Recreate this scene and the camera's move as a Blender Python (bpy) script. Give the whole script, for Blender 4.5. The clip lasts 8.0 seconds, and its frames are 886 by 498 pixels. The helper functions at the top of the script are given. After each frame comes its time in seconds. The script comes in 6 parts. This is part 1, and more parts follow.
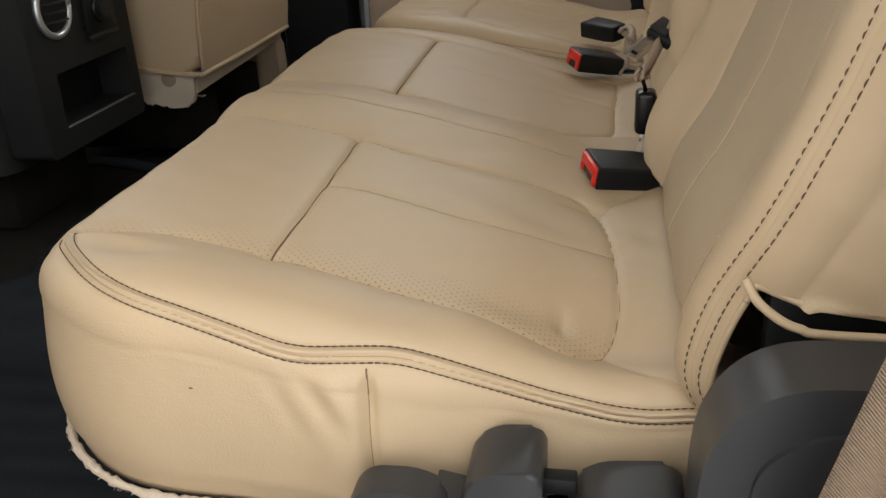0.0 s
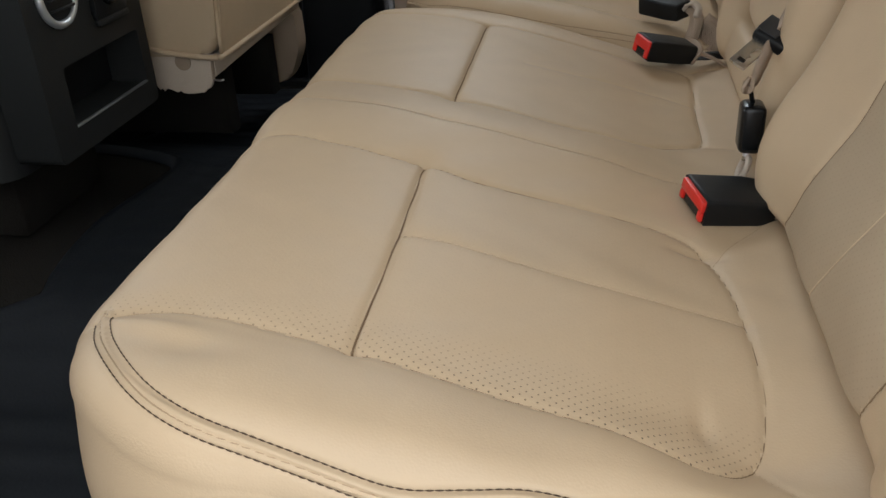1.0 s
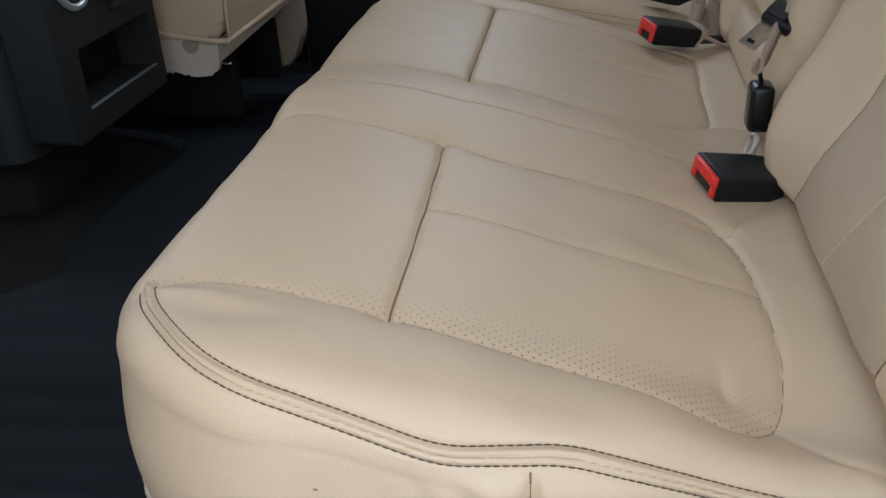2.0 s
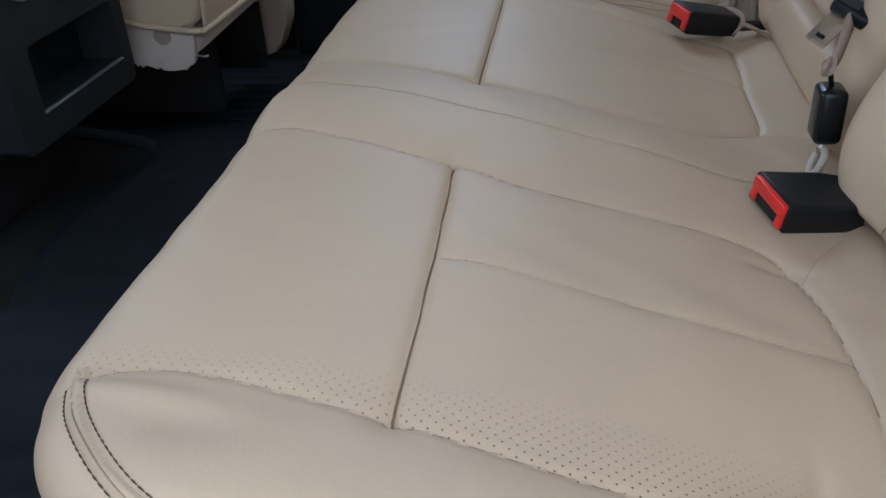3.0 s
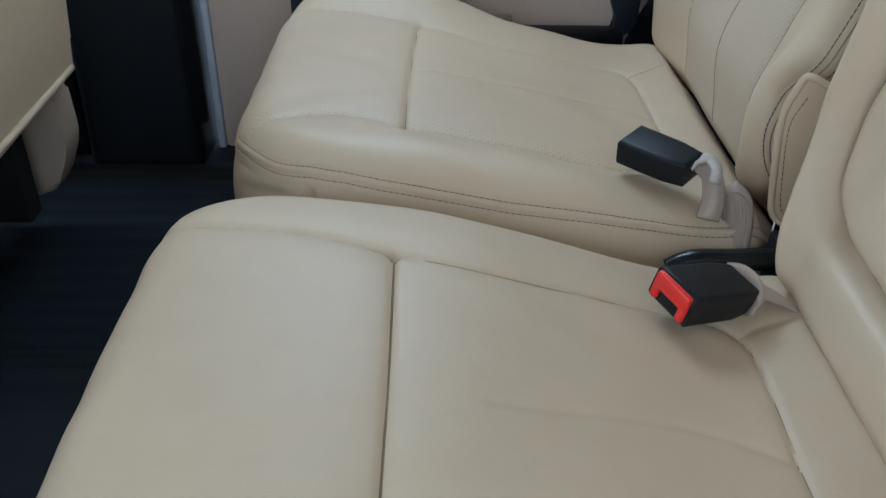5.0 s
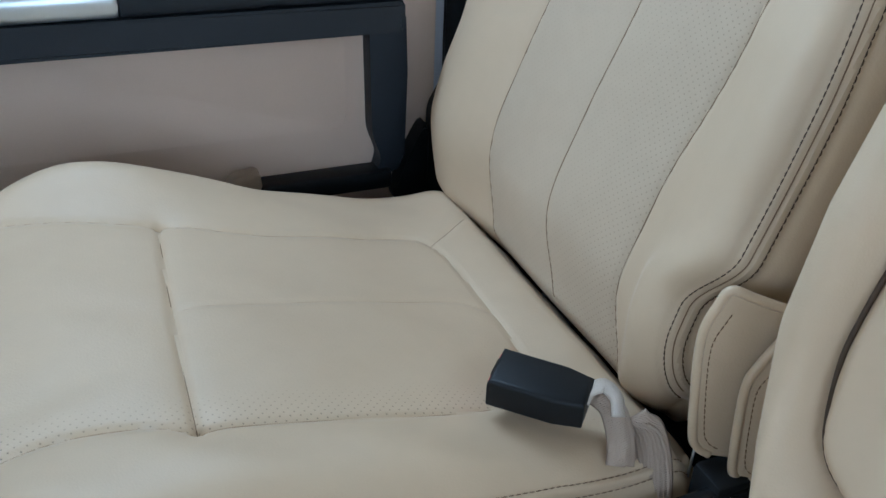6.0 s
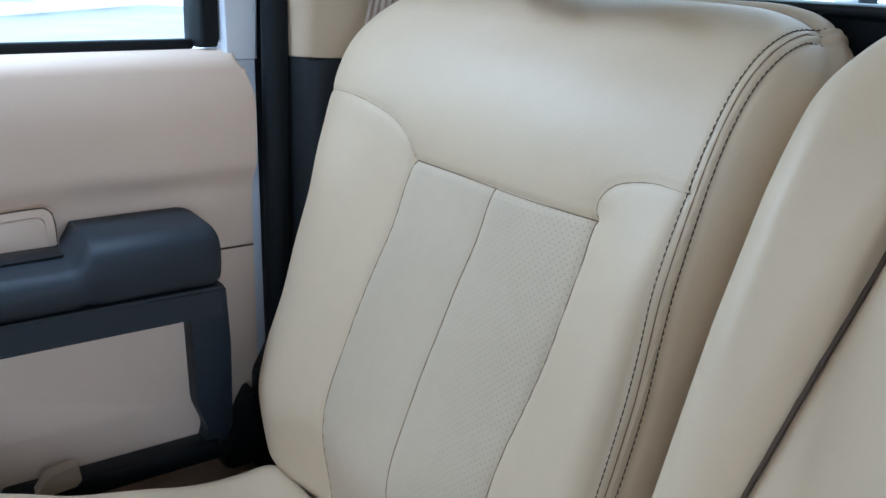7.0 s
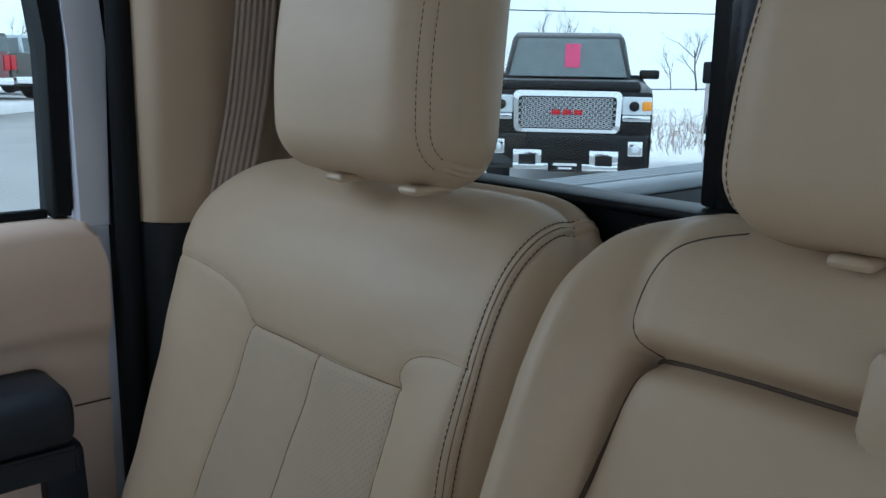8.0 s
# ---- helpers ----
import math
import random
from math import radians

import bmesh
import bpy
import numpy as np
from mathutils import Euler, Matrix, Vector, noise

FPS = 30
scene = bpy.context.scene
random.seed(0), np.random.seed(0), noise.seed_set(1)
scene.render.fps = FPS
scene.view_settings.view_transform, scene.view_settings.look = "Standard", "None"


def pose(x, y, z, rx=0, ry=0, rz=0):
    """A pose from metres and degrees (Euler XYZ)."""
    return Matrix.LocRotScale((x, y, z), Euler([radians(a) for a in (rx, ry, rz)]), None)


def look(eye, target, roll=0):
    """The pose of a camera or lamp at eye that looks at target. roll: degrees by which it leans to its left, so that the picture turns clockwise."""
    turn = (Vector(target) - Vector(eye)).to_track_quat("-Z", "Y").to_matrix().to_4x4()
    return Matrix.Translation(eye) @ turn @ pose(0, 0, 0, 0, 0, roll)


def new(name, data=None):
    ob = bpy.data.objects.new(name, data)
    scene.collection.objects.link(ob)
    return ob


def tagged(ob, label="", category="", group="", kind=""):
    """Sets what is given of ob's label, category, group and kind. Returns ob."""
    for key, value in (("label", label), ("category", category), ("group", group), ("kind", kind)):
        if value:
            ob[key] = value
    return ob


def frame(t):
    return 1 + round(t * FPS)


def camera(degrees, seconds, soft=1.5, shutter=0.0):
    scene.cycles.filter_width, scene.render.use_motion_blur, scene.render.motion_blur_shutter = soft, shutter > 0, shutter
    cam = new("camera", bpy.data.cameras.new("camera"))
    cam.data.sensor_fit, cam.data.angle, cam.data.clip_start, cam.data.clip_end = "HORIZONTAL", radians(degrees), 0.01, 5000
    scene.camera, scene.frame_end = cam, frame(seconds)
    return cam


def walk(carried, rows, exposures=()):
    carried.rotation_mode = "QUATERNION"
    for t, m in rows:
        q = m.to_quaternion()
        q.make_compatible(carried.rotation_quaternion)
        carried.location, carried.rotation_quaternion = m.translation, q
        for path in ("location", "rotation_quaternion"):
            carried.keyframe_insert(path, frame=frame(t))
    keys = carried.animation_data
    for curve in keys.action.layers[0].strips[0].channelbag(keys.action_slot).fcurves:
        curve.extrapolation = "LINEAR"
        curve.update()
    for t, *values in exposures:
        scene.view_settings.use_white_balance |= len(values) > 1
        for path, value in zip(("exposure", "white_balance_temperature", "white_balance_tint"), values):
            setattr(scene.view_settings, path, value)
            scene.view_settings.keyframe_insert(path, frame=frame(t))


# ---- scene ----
cam = camera(53.6, 8.0)
PATH = [
    (0, (0.423, -0.43, 0.682), (0.064, 1.357, -0.145), -3.0),
    (0.2, (0.389, -0.394, 0.688), (0.022, 1.375, -0.17), -3.5),
    (0.5, (0.341, -0.344, 0.694), (-0.015, 1.404, -0.211), -3.5),
    (0.8, (0.321, -0.293, 0.704), (-0.037, 1.436, -0.234), -3.5),
    (1, (0.327, -0.299, 0.717), (-0.017, 1.428, -0.229), -3.2),
    (1.2, (0.358, -0.333, 0.73), (0.014, 1.39, -0.225), -3.3),
    (1.5, (0.35, -0.352, 0.732), (0.013, 1.367, -0.231), -3.5),
    (1.7, (0.32, -0.343, 0.727), (-0.004, 1.378, -0.239), -3.1),
    (2.8, (0.286, -0.24, 0.704), (-0.015, 1.461, -0.305), -3.1),
    (3, (0.269, -0.191, 0.698), (-0.033, 1.504, -0.321), -3.3),
    (3.2, (0.252, -0.14, 0.691), (-0.038, 1.557, -0.326), -3.1),
    (3.5, (0.267, -0.072, 0.69), (-0.007, 1.62, -0.343), -3.3),
    (4, (0.248, 0.015, 0.711), (-0.012, 1.693, -0.347), -3.0),
    (4.2, (0.24, 0.058, 0.718), (-0.009, 1.731, -0.352), -3.2),
    (5.3, (0.189, 0.433, 0.791), (0.416, 2.081, -0.322), 2.4),
    (5.5, (0.18, 0.501, 0.792), (0.555, 2.118, -0.323), 2.6),
    (5.7, (0.169, 0.554, 0.791), (0.658, 2.143, -0.317), 2.3),
    (6, (0.151, 0.62, 0.803), (0.832, 2.211, -0.199), 2.2),
    (6.2, (0.149, 0.654, 0.808), (0.937, 2.24, -0.125), 1.9),
    (6.5, (0.142, 0.674, 0.837), (1.073, 2.244, 0.021), 1.7),
    (6.8, (0.151, 0.654, 0.878), (1.182, 2.22, 0.181), 1.6),
    (7, (0.147, 0.639, 0.9), (1.252, 2.187, 0.281), 1.7),
    (7.2, (0.149, 0.633, 0.918), (1.31, 2.164, 0.358), 1.5),
    (7.5, (0.145, 0.611, 0.934), (1.369, 2.119, 0.46), 1.4),
    (8, (0.163, 0.541, 0.986), (1.467, 2.002, 0.577), 0.9),
]
EXPOSURES = [(0.0, 0.07, 6550, 10), (1.5, 0.14, 5700, 10), (3.0, 0.13, 4950, 11), (4.2, 0.42, 4850, 8), (5.4, 0.82, 4700, 2), (7.0, 0.88, 4600, 4), (8.0, -0.55, 4950, 5)]
walk(cam, [(t, look(eye, target, roll)) for t, eye, target, roll in PATH], EXPOSURES)

# ---- daylight: overcast winter sky ----
world = bpy.data.worlds.new("overcast_sky")
scene.world = world
world.use_nodes = True
wn = world.node_tree.nodes
sky = wn.new("ShaderNodeTexSky")
sky.sky_type, sky.sun_disc = "NISHITA", False
sky.sun_elevation, sky.sun_rotation = radians(54), radians(157)
sky.air_density, sky.dust_density, sky.ozone_density = 1.0, 4.0, 1.0
white = wn.new("ShaderNodeMix")
white.data_type = "RGBA"
white.inputs[0].default_value = 0.9
white.inputs[7].default_value = (10.3, 10.2, 9.9, 1)
world.node_tree.links.new(sky.outputs[0], white.inputs[6])
world.node_tree.links.new(white.outputs[2], wn["Background"].inputs[0])
wn["Background"].inputs[1].default_value = 0.205

sun = new("sun", bpy.data.lights.new("sun", "SUN"))
sun.data.energy, sun.data.angle, sun.data.color = 0.5, radians(25), (1.0, 0.96, 0.9)
sun.matrix_world = look((2.5, -6, 9), (0, 0, 0))

# sky light through the windscreen, the side windows and the open near door
for name, eye, target, sx, sy, watts in (("windscreen_light", (-1.27, 0.73, 1.06), (0.0, 0.73, 0.75), 1.6, 0.36, 2.2), ("front_window_light", (-0.85, 1.64, 1.0), (-0.3, 0.6, 0.6), 0.6, 0.36, 3.2), ("open_door_light", (0.27, -0.17, 1.0), (0.25, 1.0, 0.45), 0.7, 0.36, 0.42), ("far_window_light", (0.17, 1.592, 1.165), (0.22, 0.9, 0.35), 0.5, 0.09, 2.1)):
    lamp = new(name, bpy.data.lights.new(name, "AREA"))
    lamp.data.shape, lamp.data.size, lamp.data.size_y, lamp.data.energy = "RECTANGLE", sx, sy, watts
    lamp.data.color = (0.95, 0.98, 1.0)
    lamp.matrix_world = look(eye, target)


# ---- materials ----
def material(name, base, rough=0.5, metal=0.0, grain=None, bump=0.0, tint=0.08, blotch=6.0, clear=0.0, spec=0.5):
    """Principled surface with colour variation at two scales and a fine relief. grain: cells per metre."""
    m = bpy.data.materials.new(name)
    m.use_nodes = True
    nt = m.node_tree
    N, L = nt.nodes, nt.links
    b = N["Principled BSDF"]
    b.inputs["Metallic"].default_value = metal
    b.inputs["Coat Weight"].default_value = clear
    b.inputs["Coat Roughness"].default_value = 0.08
    b.inputs["Specular IOR Level"].default_value = spec
    tc = N.new("ShaderNodeTexCoord")
    big = N.new("ShaderNodeTexNoise")
    big.inputs["Scale"].default_value, big.inputs["Detail"].default_value = blotch, 4
    L.new(tc.outputs["Object"], big.inputs["Vector"])
    fine = N.new("ShaderNodeTexNoise")
    fine.inputs["Scale"].default_value, fine.inputs["Detail"].default_value = grain or 300, 3
    L.new(tc.outputs["Object"], fine.inputs["Vector"])
    mix = N.new("ShaderNodeMath")
    mix.operation = "MULTIPLY_ADD"
    mix.inputs[1].default_value = 0.35
    L.new(fine.outputs["Fac"], mix.inputs[0])
    L.new(big.outputs["Fac"], mix.inputs[2])
    ramp = N.new("ShaderNodeValToRGB")
    ramp.color_ramp.elements[0].position, ramp.color_ramp.elements[1].position = 0.42, 0.92
    ramp.color_ramp.elements[0].color = (*[c * (1 - tint) for c in base], 1)
    ramp.color_ramp.elements[1].color = (*[min(1, c * (1 + tint)) for c in base], 1)
    L.new(mix.outputs[0], ramp.inputs[0])
    L.new(ramp.outputs[0], b.inputs["Base Color"])
    rr = N.new("ShaderNodeMapRange")
    rr.inputs["To Min"].default_value, rr.inputs["To Max"].default_value = max(0.02, rough - 0.07), min(1, rough + 0.07)
    L.new(big.outputs["Fac"], rr.inputs["Value"])
    L.new(rr.outputs[0], b.inputs["Roughness"])
    if bump:
        bp = N.new("ShaderNodeBump")
        bp.inputs["Strength"].default_value, bp.inputs["Distance"].default_value = 1.0, bump
        L.new(fine.outputs["Fac"], bp.inputs["Height"])
        L.new(bp.outputs[0], b.inputs["Normal"])
    return m


def leather(name, base, holes=None, grain=0.00013, wrinkle=0.00018, lay=(1.0, 2.2, 1.6), rough=0.52, spec=0.42):
    """Coated seat leather: pebble grain, soft creases, and optionally rows of punched holes.
    holes: (axis, a, open at a, b, open at b): pulled open over the pad's edge, pressed shut where it is sat on."""
    m = material(name, base, rough=rough, grain=60, tint=0.05, blotch=5, spec=spec)
    nt = m.node_tree
    N, L = nt.nodes, nt.links
    b = N["Principled BSDF"]
    tc = next(n for n in N if n.bl_idname == "ShaderNodeTexCoord")
    peb = N.new("ShaderNodeTexVoronoi")
    peb.inputs["Scale"].default_value = 620
    L.new(tc.outputs["Object"], peb.inputs["Vector"])
    b1 = N.new("ShaderNodeBump")
    b1.inputs["Strength"].default_value, b1.inputs["Distance"].default_value = 0.6, grain
    L.new(peb.outputs["Distance"], b1.inputs["Height"])
    squash = N.new("ShaderNodeMapping")
    squash.inputs["Scale"].default_value = lay
    L.new(tc.outputs["Object"], squash.inputs["Vector"])
    wr = N.new("ShaderNodeTexNoise")
    wr.inputs["Scale"].default_value, wr.inputs["Detail"].default_value = 90, 4
    wr.inputs["Distortion"].default_value = 0.6
    L.new(squash.outputs[0], wr.inputs["Vector"])
    b2 = N.new("ShaderNodeBump")
    b2.inputs["Strength"].default_value, b2.inputs["Distance"].default_value = 0.3, wrinkle
    L.new(wr.outputs["Fac"], b2.inputs["Height"])
    L.new(b1.outputs[0], b2.inputs["Normal"])
    last = b2
    if holes:
        # staggered grid of small holes, 7 mm by 7 mm with one in each centre
        sep = N.new("ShaderNodeSeparateXYZ")
        L.new(tc.outputs["Object"], sep.inputs[0])

        def op(kind, a, v=None, c=None):
            n = N.new("ShaderNodeMath")
            n.operation = kind
            for k, q in enumerate((a, v, c)):
                if q is None:
                    continue
                if isinstance(q, (int, float)):
                    n.inputs[k].default_value = q
                else:
                    L.new(q, n.inputs[k])
            return n.outputs[0]

        def cell(off):
            gx = op("SUBTRACT", op("FRACT", op("MULTIPLY_ADD", sep.outputs[0], 143.0, 200 + off)), 0.5)
            gy = op("SUBTRACT", op("FRACT", op("MULTIPLY_ADD", sep.outputs[1], 143.0, 200 + off)), 0.5)
            return op("SQRT", op("ADD", op("MULTIPLY", gx, gx), op("MULTIPLY", gy, gy)))

        near = op("MINIMUM", cell(0.0), cell(0.5))
        hole = N.new("ShaderNodeMapRange")
        hole.inputs["From Min"].default_value, hole.inputs["From Max"].default_value = 0.06, 0.105
        hole.inputs["To Min"].default_value, hole.inputs["To Max"].default_value = 1.0, 0.0
        L.new(near, hole.inputs["Value"])
        mx = N.new("ShaderNodeMix")
        mx.data_type = "RGBA"
        src = b.inputs["Base Color"].links[0].from_socket
        axis, a, open_a, b_, open_b = holes
        wear = N.new("ShaderNodeMapRange")
        for key, val in (("From Min", a), ("From Max", b_), ("To Min", open_a), ("To Max", open_b)):
            wear.inputs[key].default_value = val
        L.new(sep.outputs[axis], wear.inputs["Value"])
        L.new(op("MULTIPLY", hole.outputs[0], wear.outputs[0]), mx.inputs[0])
        L.new(src, mx.inputs[6])
        mx.inputs[7].default_value = (0.10, 0.072, 0.045, 1)
        L.new(mx.outputs[2], b.inputs["Base Color"])
        rim = N.new("ShaderNodeMapRange")
        rim.inputs["From Min"].default_value, rim.inputs["From Max"].default_value = 0.03, 0.2
        L.new(near, rim.inputs["Value"])
        b3 = N.new("ShaderNodeBump")
        b3.inputs["Strength"].default_value, b3.inputs["Distance"].default_value = 0.3, 0.0001
        L.new(rim.outputs[0], b3.inputs["Height"])
        L.new(b2.outputs[0], b3.inputs["Normal"])
        last = b3
    L.new(last.outputs[0], b.inputs["Normal"])
    return m


TAN = (0.50, 0.385, 0.25)
M_LEATHER = leather("tan_leather", TAN)
M_LEATHER_SIDE = leather("tan_leather_side", (0.50, 0.385, 0.25), grain=0.0002, wrinkle=0.0005, lay=(0.45, 0.45, 2.2), rough=0.42, spec=0.5)
M_PERF = leather("perforated_leather", TAN, holes=(1, 0.105, 0.95, 0.150, 0.05))
M_PERF_FAR = leather("perforated_far_leather", TAN, holes=(1, 1.07, 0.6, 1.10, 0.03))
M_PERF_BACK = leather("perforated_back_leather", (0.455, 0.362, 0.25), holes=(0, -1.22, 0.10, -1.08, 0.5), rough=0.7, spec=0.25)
# same leather for the bench back, its shade at grazing view put into the colour
M_PERF_SHADED_BACK = leather("shaded_bench_back_leather", (0.40, 0.318, 0.218), holes=(0, -1.0, 0.15, 0.0, 0.15), rough=0.75, spec=0.2)
# darkened leather tones for seams: the crease shade is put into their colour
M_SEAM = material("seam_shade_and_thread", (0.085, 0.055, 0.033), rough=0.7, grain=900, bump=0.0002)
M_THREAD = material("dark_thread", (0.075, 0.053, 0.037), rough=0.8, grain=1500, bump=0.0002, spec=0.1)
M_FINE_SEAM = material("fine_seam_shade", (0.20, 0.14, 0.085), rough=0.8, grain=900, bump=0.0002, spec=0.1)
M_BROWN_THREAD = material("brown_thread", (0.19, 0.135, 0.085), rough=0.8, grain=1500, bump=0.0002, spec=0.1)
M_DARK_BROWN_THREAD = material("dark_brown_thread", (0.12, 0.083, 0.054), rough=0.8, grain=1500, bump=0.0002, spec=0.1)
M_FOLD_SHADE = material("fold_shade", (0.33, 0.245, 0.155), rough=0.7, grain=900, bump=0.0002, spec=0.2)
M_PALE_THREAD = material("pale_thread", (0.56, 0.44, 0.30), rough=0.7, grain=1500, bump=0.0002)
M_FELT = material("felt_backing", (0.58, 0.49, 0.385), rough=0.95, grain=700, bump=0.002)
M_BLACK = material("black_plastic", (0.009, 0.010, 0.011), rough=0.45, grain=1400, bump=0.00012, tint=0.15, spec=0.2)
M_GREY = material("charcoal_plastic", (0.034, 0.036, 0.039), rough=0.36, grain=1500, bump=0.00012, tint=0.1, spec=0.4)
M_CONSOLE = material("console_plastic", (0.016, 0.0172, 0.017), rough=0.55, grain=1500, bump=0.00012, tint=0.1, spec=0.2)
M_WORN = material("worn_plastic_edge", (0.13, 0.14, 0.14), rough=0.4, grain=400, tint=0.3)
M_PILLAR = material("tan_pillar_plastic", (0.40, 0.305, 0.20), rough=0.6, grain=1100, bump=0.00018, tint=0.05, spec=0.3)
M_GLOSS = material("gloss_black_trim", (0.008, 0.009, 0.010), rough=0.25, spec=0.3, grain=200, tint=0.1)
M_RED = material("red_button", (0.62, 0.02, 0.012), rough=0.35, grain=600, bump=0.00005)
M_WEB = material("tan_webbing", (0.41, 0.32, 0.24), rough=0.75, grain=900, bump=0.0006)
M_BELT = material("brown_belt_webbing", (0.25, 0.18, 0.125), rough=0.8, grain=900, bump=0.0006)
M_CORD = material("pale_cord", (0.54, 0.47, 0.39), rough=0.85, grain=900, bump=0.0008)
M_STEEL = material("worn_steel", (0.62, 0.62, 0.62), rough=0.28, metal=1.0, grain=400, tint=0.12)
M_CARPET = material("black_carpet", (0.020, 0.0185, 0.016), rough=1.0, grain=500, bump=0.004, tint=0.3, spec=0.05)
M_MAT = material("rubber_floor_mat", (0.0075, 0.0095, 0.012), rough=0.6, grain=250, bump=0.0004, tint=0.2, spec=0.15)
M_TRIM = material("beige_plastic", (0.62, 0.48, 0.365), rough=0.55, grain=1100, bump=0.00018, tint=0.05)
M_TRIM_CLOTH = material("beige_door_insert", (0.63, 0.49, 0.375), rough=0.8, grain=800, bump=0.0003, tint=0.05)
M_ARM = material("armrest_vinyl", (0.020, 0.024, 0.030), rough=0.5, grain=1100, bump=0.0003, tint=0.12, spec=0.22)
M_SILVER = material("silver_paint", (0.60, 0.64, 0.66), rough=0.3, metal=0.7, grain=300, tint=0.05)
# white body paint, greyed and blued: the door edge's shade is in the colour
M_WHITE = material("shaded_white_paint", (0.62, 0.64, 0.70), rough=0.25, clear=0.6, grain=200, tint=0.03)
M_RUBBER = material("black_rubber", (0.008, 0.009, 0.010), rough=0.7, grain=500, bump=0.0002, tint=0.2, spec=0.15)
M_HEADLINER = material("headliner_cloth", (0.52, 0.46, 0.38), rough=0.95, grain=900, bump=0.0004)
M_SNOW = material("packed_snow", (0.86, 0.85, 0.84), rough=0.8, grain=3, bump=0.05, tint=0.08, blotch=0.4)
M_ASPHALT = material("frosty_asphalt", (0.37, 0.36, 0.345), rough=0.85, grain=40, bump=0.004, tint=0.15, blotch=0.5)
M_CHROME = material("chrome", (0.78, 0.79, 0.8), rough=0.1, metal=1.0, grain=50, tint=0.04)
M_TRUCK_BLACK = material("black_truck_paint", (0.005, 0.006, 0.008), rough=0.3, clear=0.12, spec=0.2, grain=30, tint=0.2)
M_TRUCK_RED = material("maroon_truck_paint", (0.13, 0.018, 0.025), rough=0.25, clear=0.8, grain=30, tint=0.15)
M_TRUCK_OLIVE = material("dark_bronze_truck_paint", (0.05, 0.045, 0.035), rough=0.25, clear=0.8, grain=30, tint=0.15)
M_TRUCK_SILVER = material("silver_truck_paint", (0.45, 0.50, 0.53), rough=0.3, metal=0.4, clear=0.6, grain=30, tint=0.1)
M_TAIL = material("red_tail_lamp", (0.48, 0.012, 0.02), rough=0.15, grain=80, tint=0.2)
M_AMBER = material("amber_lens", (0.85, 0.32, 0.02), rough=0.2, grain=90)
M_LENS = material("clear_lamp_lens", (0.7, 0.74, 0.76), rough=0.1, grain=90)
M_PINK = material("pink_paper", (0.95, 0.12, 0.28), rough=0.8, grain=50)
M_CARGLASS = material("windscreen_glass", (0.11, 0.135, 0.14), rough=0.06, clear=0.4, grain=6, tint=0.12)
M_GRILLE = material("bright_grille", (0.62, 0.64, 0.66), rough=0.4, metal=0.35, grain=50, tint=0.04)
M_TYRE = material("tyre_rubber", (0.02, 0.02, 0.02), rough=0.9, grain=60, bump=0.002, tint=0.2)
M_BARK = material("grey_bark", (0.12, 0.10, 0.09), rough=0.95, grain=60, bump=0.005)
# the clip's beige plastic with its shade put into a darker colour
M_CLIP = material("shaded_clip_plastic", (0.34, 0.26, 0.18), rough=0.5, grain=900, bump=0.0002)
M_WEED = material("dry_weed", (0.28, 0.20, 0.13), rough=1.0, grain=60)

for m in (M_WEB, M_BELT):
    N, L = m.node_tree.nodes, m.node_tree.links
    weave = N.new("ShaderNodeTexWave")
    weave.bands_direction = "DIAGONAL"
    weave.inputs["Scale"].default_value, weave.inputs["Distortion"].default_value = 330, 0.4
    L.new(next(n for n in N if n.bl_idname == "ShaderNodeTexCoord").outputs["Object"], weave.inputs["Vector"])
    rel = N.new("ShaderNodeBump")
    rel.inputs["Strength"].default_value, rel.inputs["Distance"].default_value = 0.7, 0.0006
    L.new(weave.outputs["Fac"], rel.inputs["Height"])
    L.new(N["Principled BSDF"].inputs["Normal"].links[0].from_socket, rel.inputs["Normal"])
    L.new(rel.outputs[0], N["Principled BSDF"].inputs["Normal"])

M_GLASS = bpy.data.materials.new("window_glass")
M_GLASS.use_nodes = True
_n = M_GLASS.node_tree.nodes
_clear, _shine, _mix, _fres = _n.new("ShaderNodeBsdfTransparent"), _n.new("ShaderNodeBsdfGlossy"), _n.new("ShaderNodeMixShader"), _n.new("ShaderNodeFresnel")
_clear.inputs[0].default_value = (0.90, 0.94, 0.93, 1)
_shine.inputs["Roughness"].default_value = 0.02
_fres.inputs[0].default_value = 1.35
M_GLASS.node_tree.links.new(_fres.outputs[0], _mix.inputs[0])
M_GLASS.node_tree.links.new(_clear.outputs[0], _mix.inputs[1])
M_GLASS.node_tree.links.new(_shine.outputs[0], _mix.inputs[2])
M_GLASS.node_tree.links.new(_mix.outputs[0], _n["Material Output"].inputs[0])


# ---- mesh helpers ----
def world_of(ob):
    m = ob.matrix_basis
    if ob.parent is not None:
        m = world_of(ob.parent) @ ob.matrix_parent_inverse @ m
    return m


def attach(ob, parent):
    """Parents ob so that its own pose stays in world coordinates."""
    ob.parent = parent
    ob.matrix_parent_inverse = world_of(parent).inverted()


def link_mesh(name, verts, faces, mat, parent=None, label="", smooth=True):
    me = bpy.data.meshes.new(name)
    me.from_pydata([tuple(v) for v in verts], [], [tuple(f) for f in faces])
    me.update()
    if smooth:
        me.polygons.foreach_set("use_smooth", [True] * len(me.polygons))
    me.materials.append(mat)
    ob = new(name, me)
    if parent is not None:
        attach(ob, parent)
    if label:
        tagged(ob, label)
    return ob


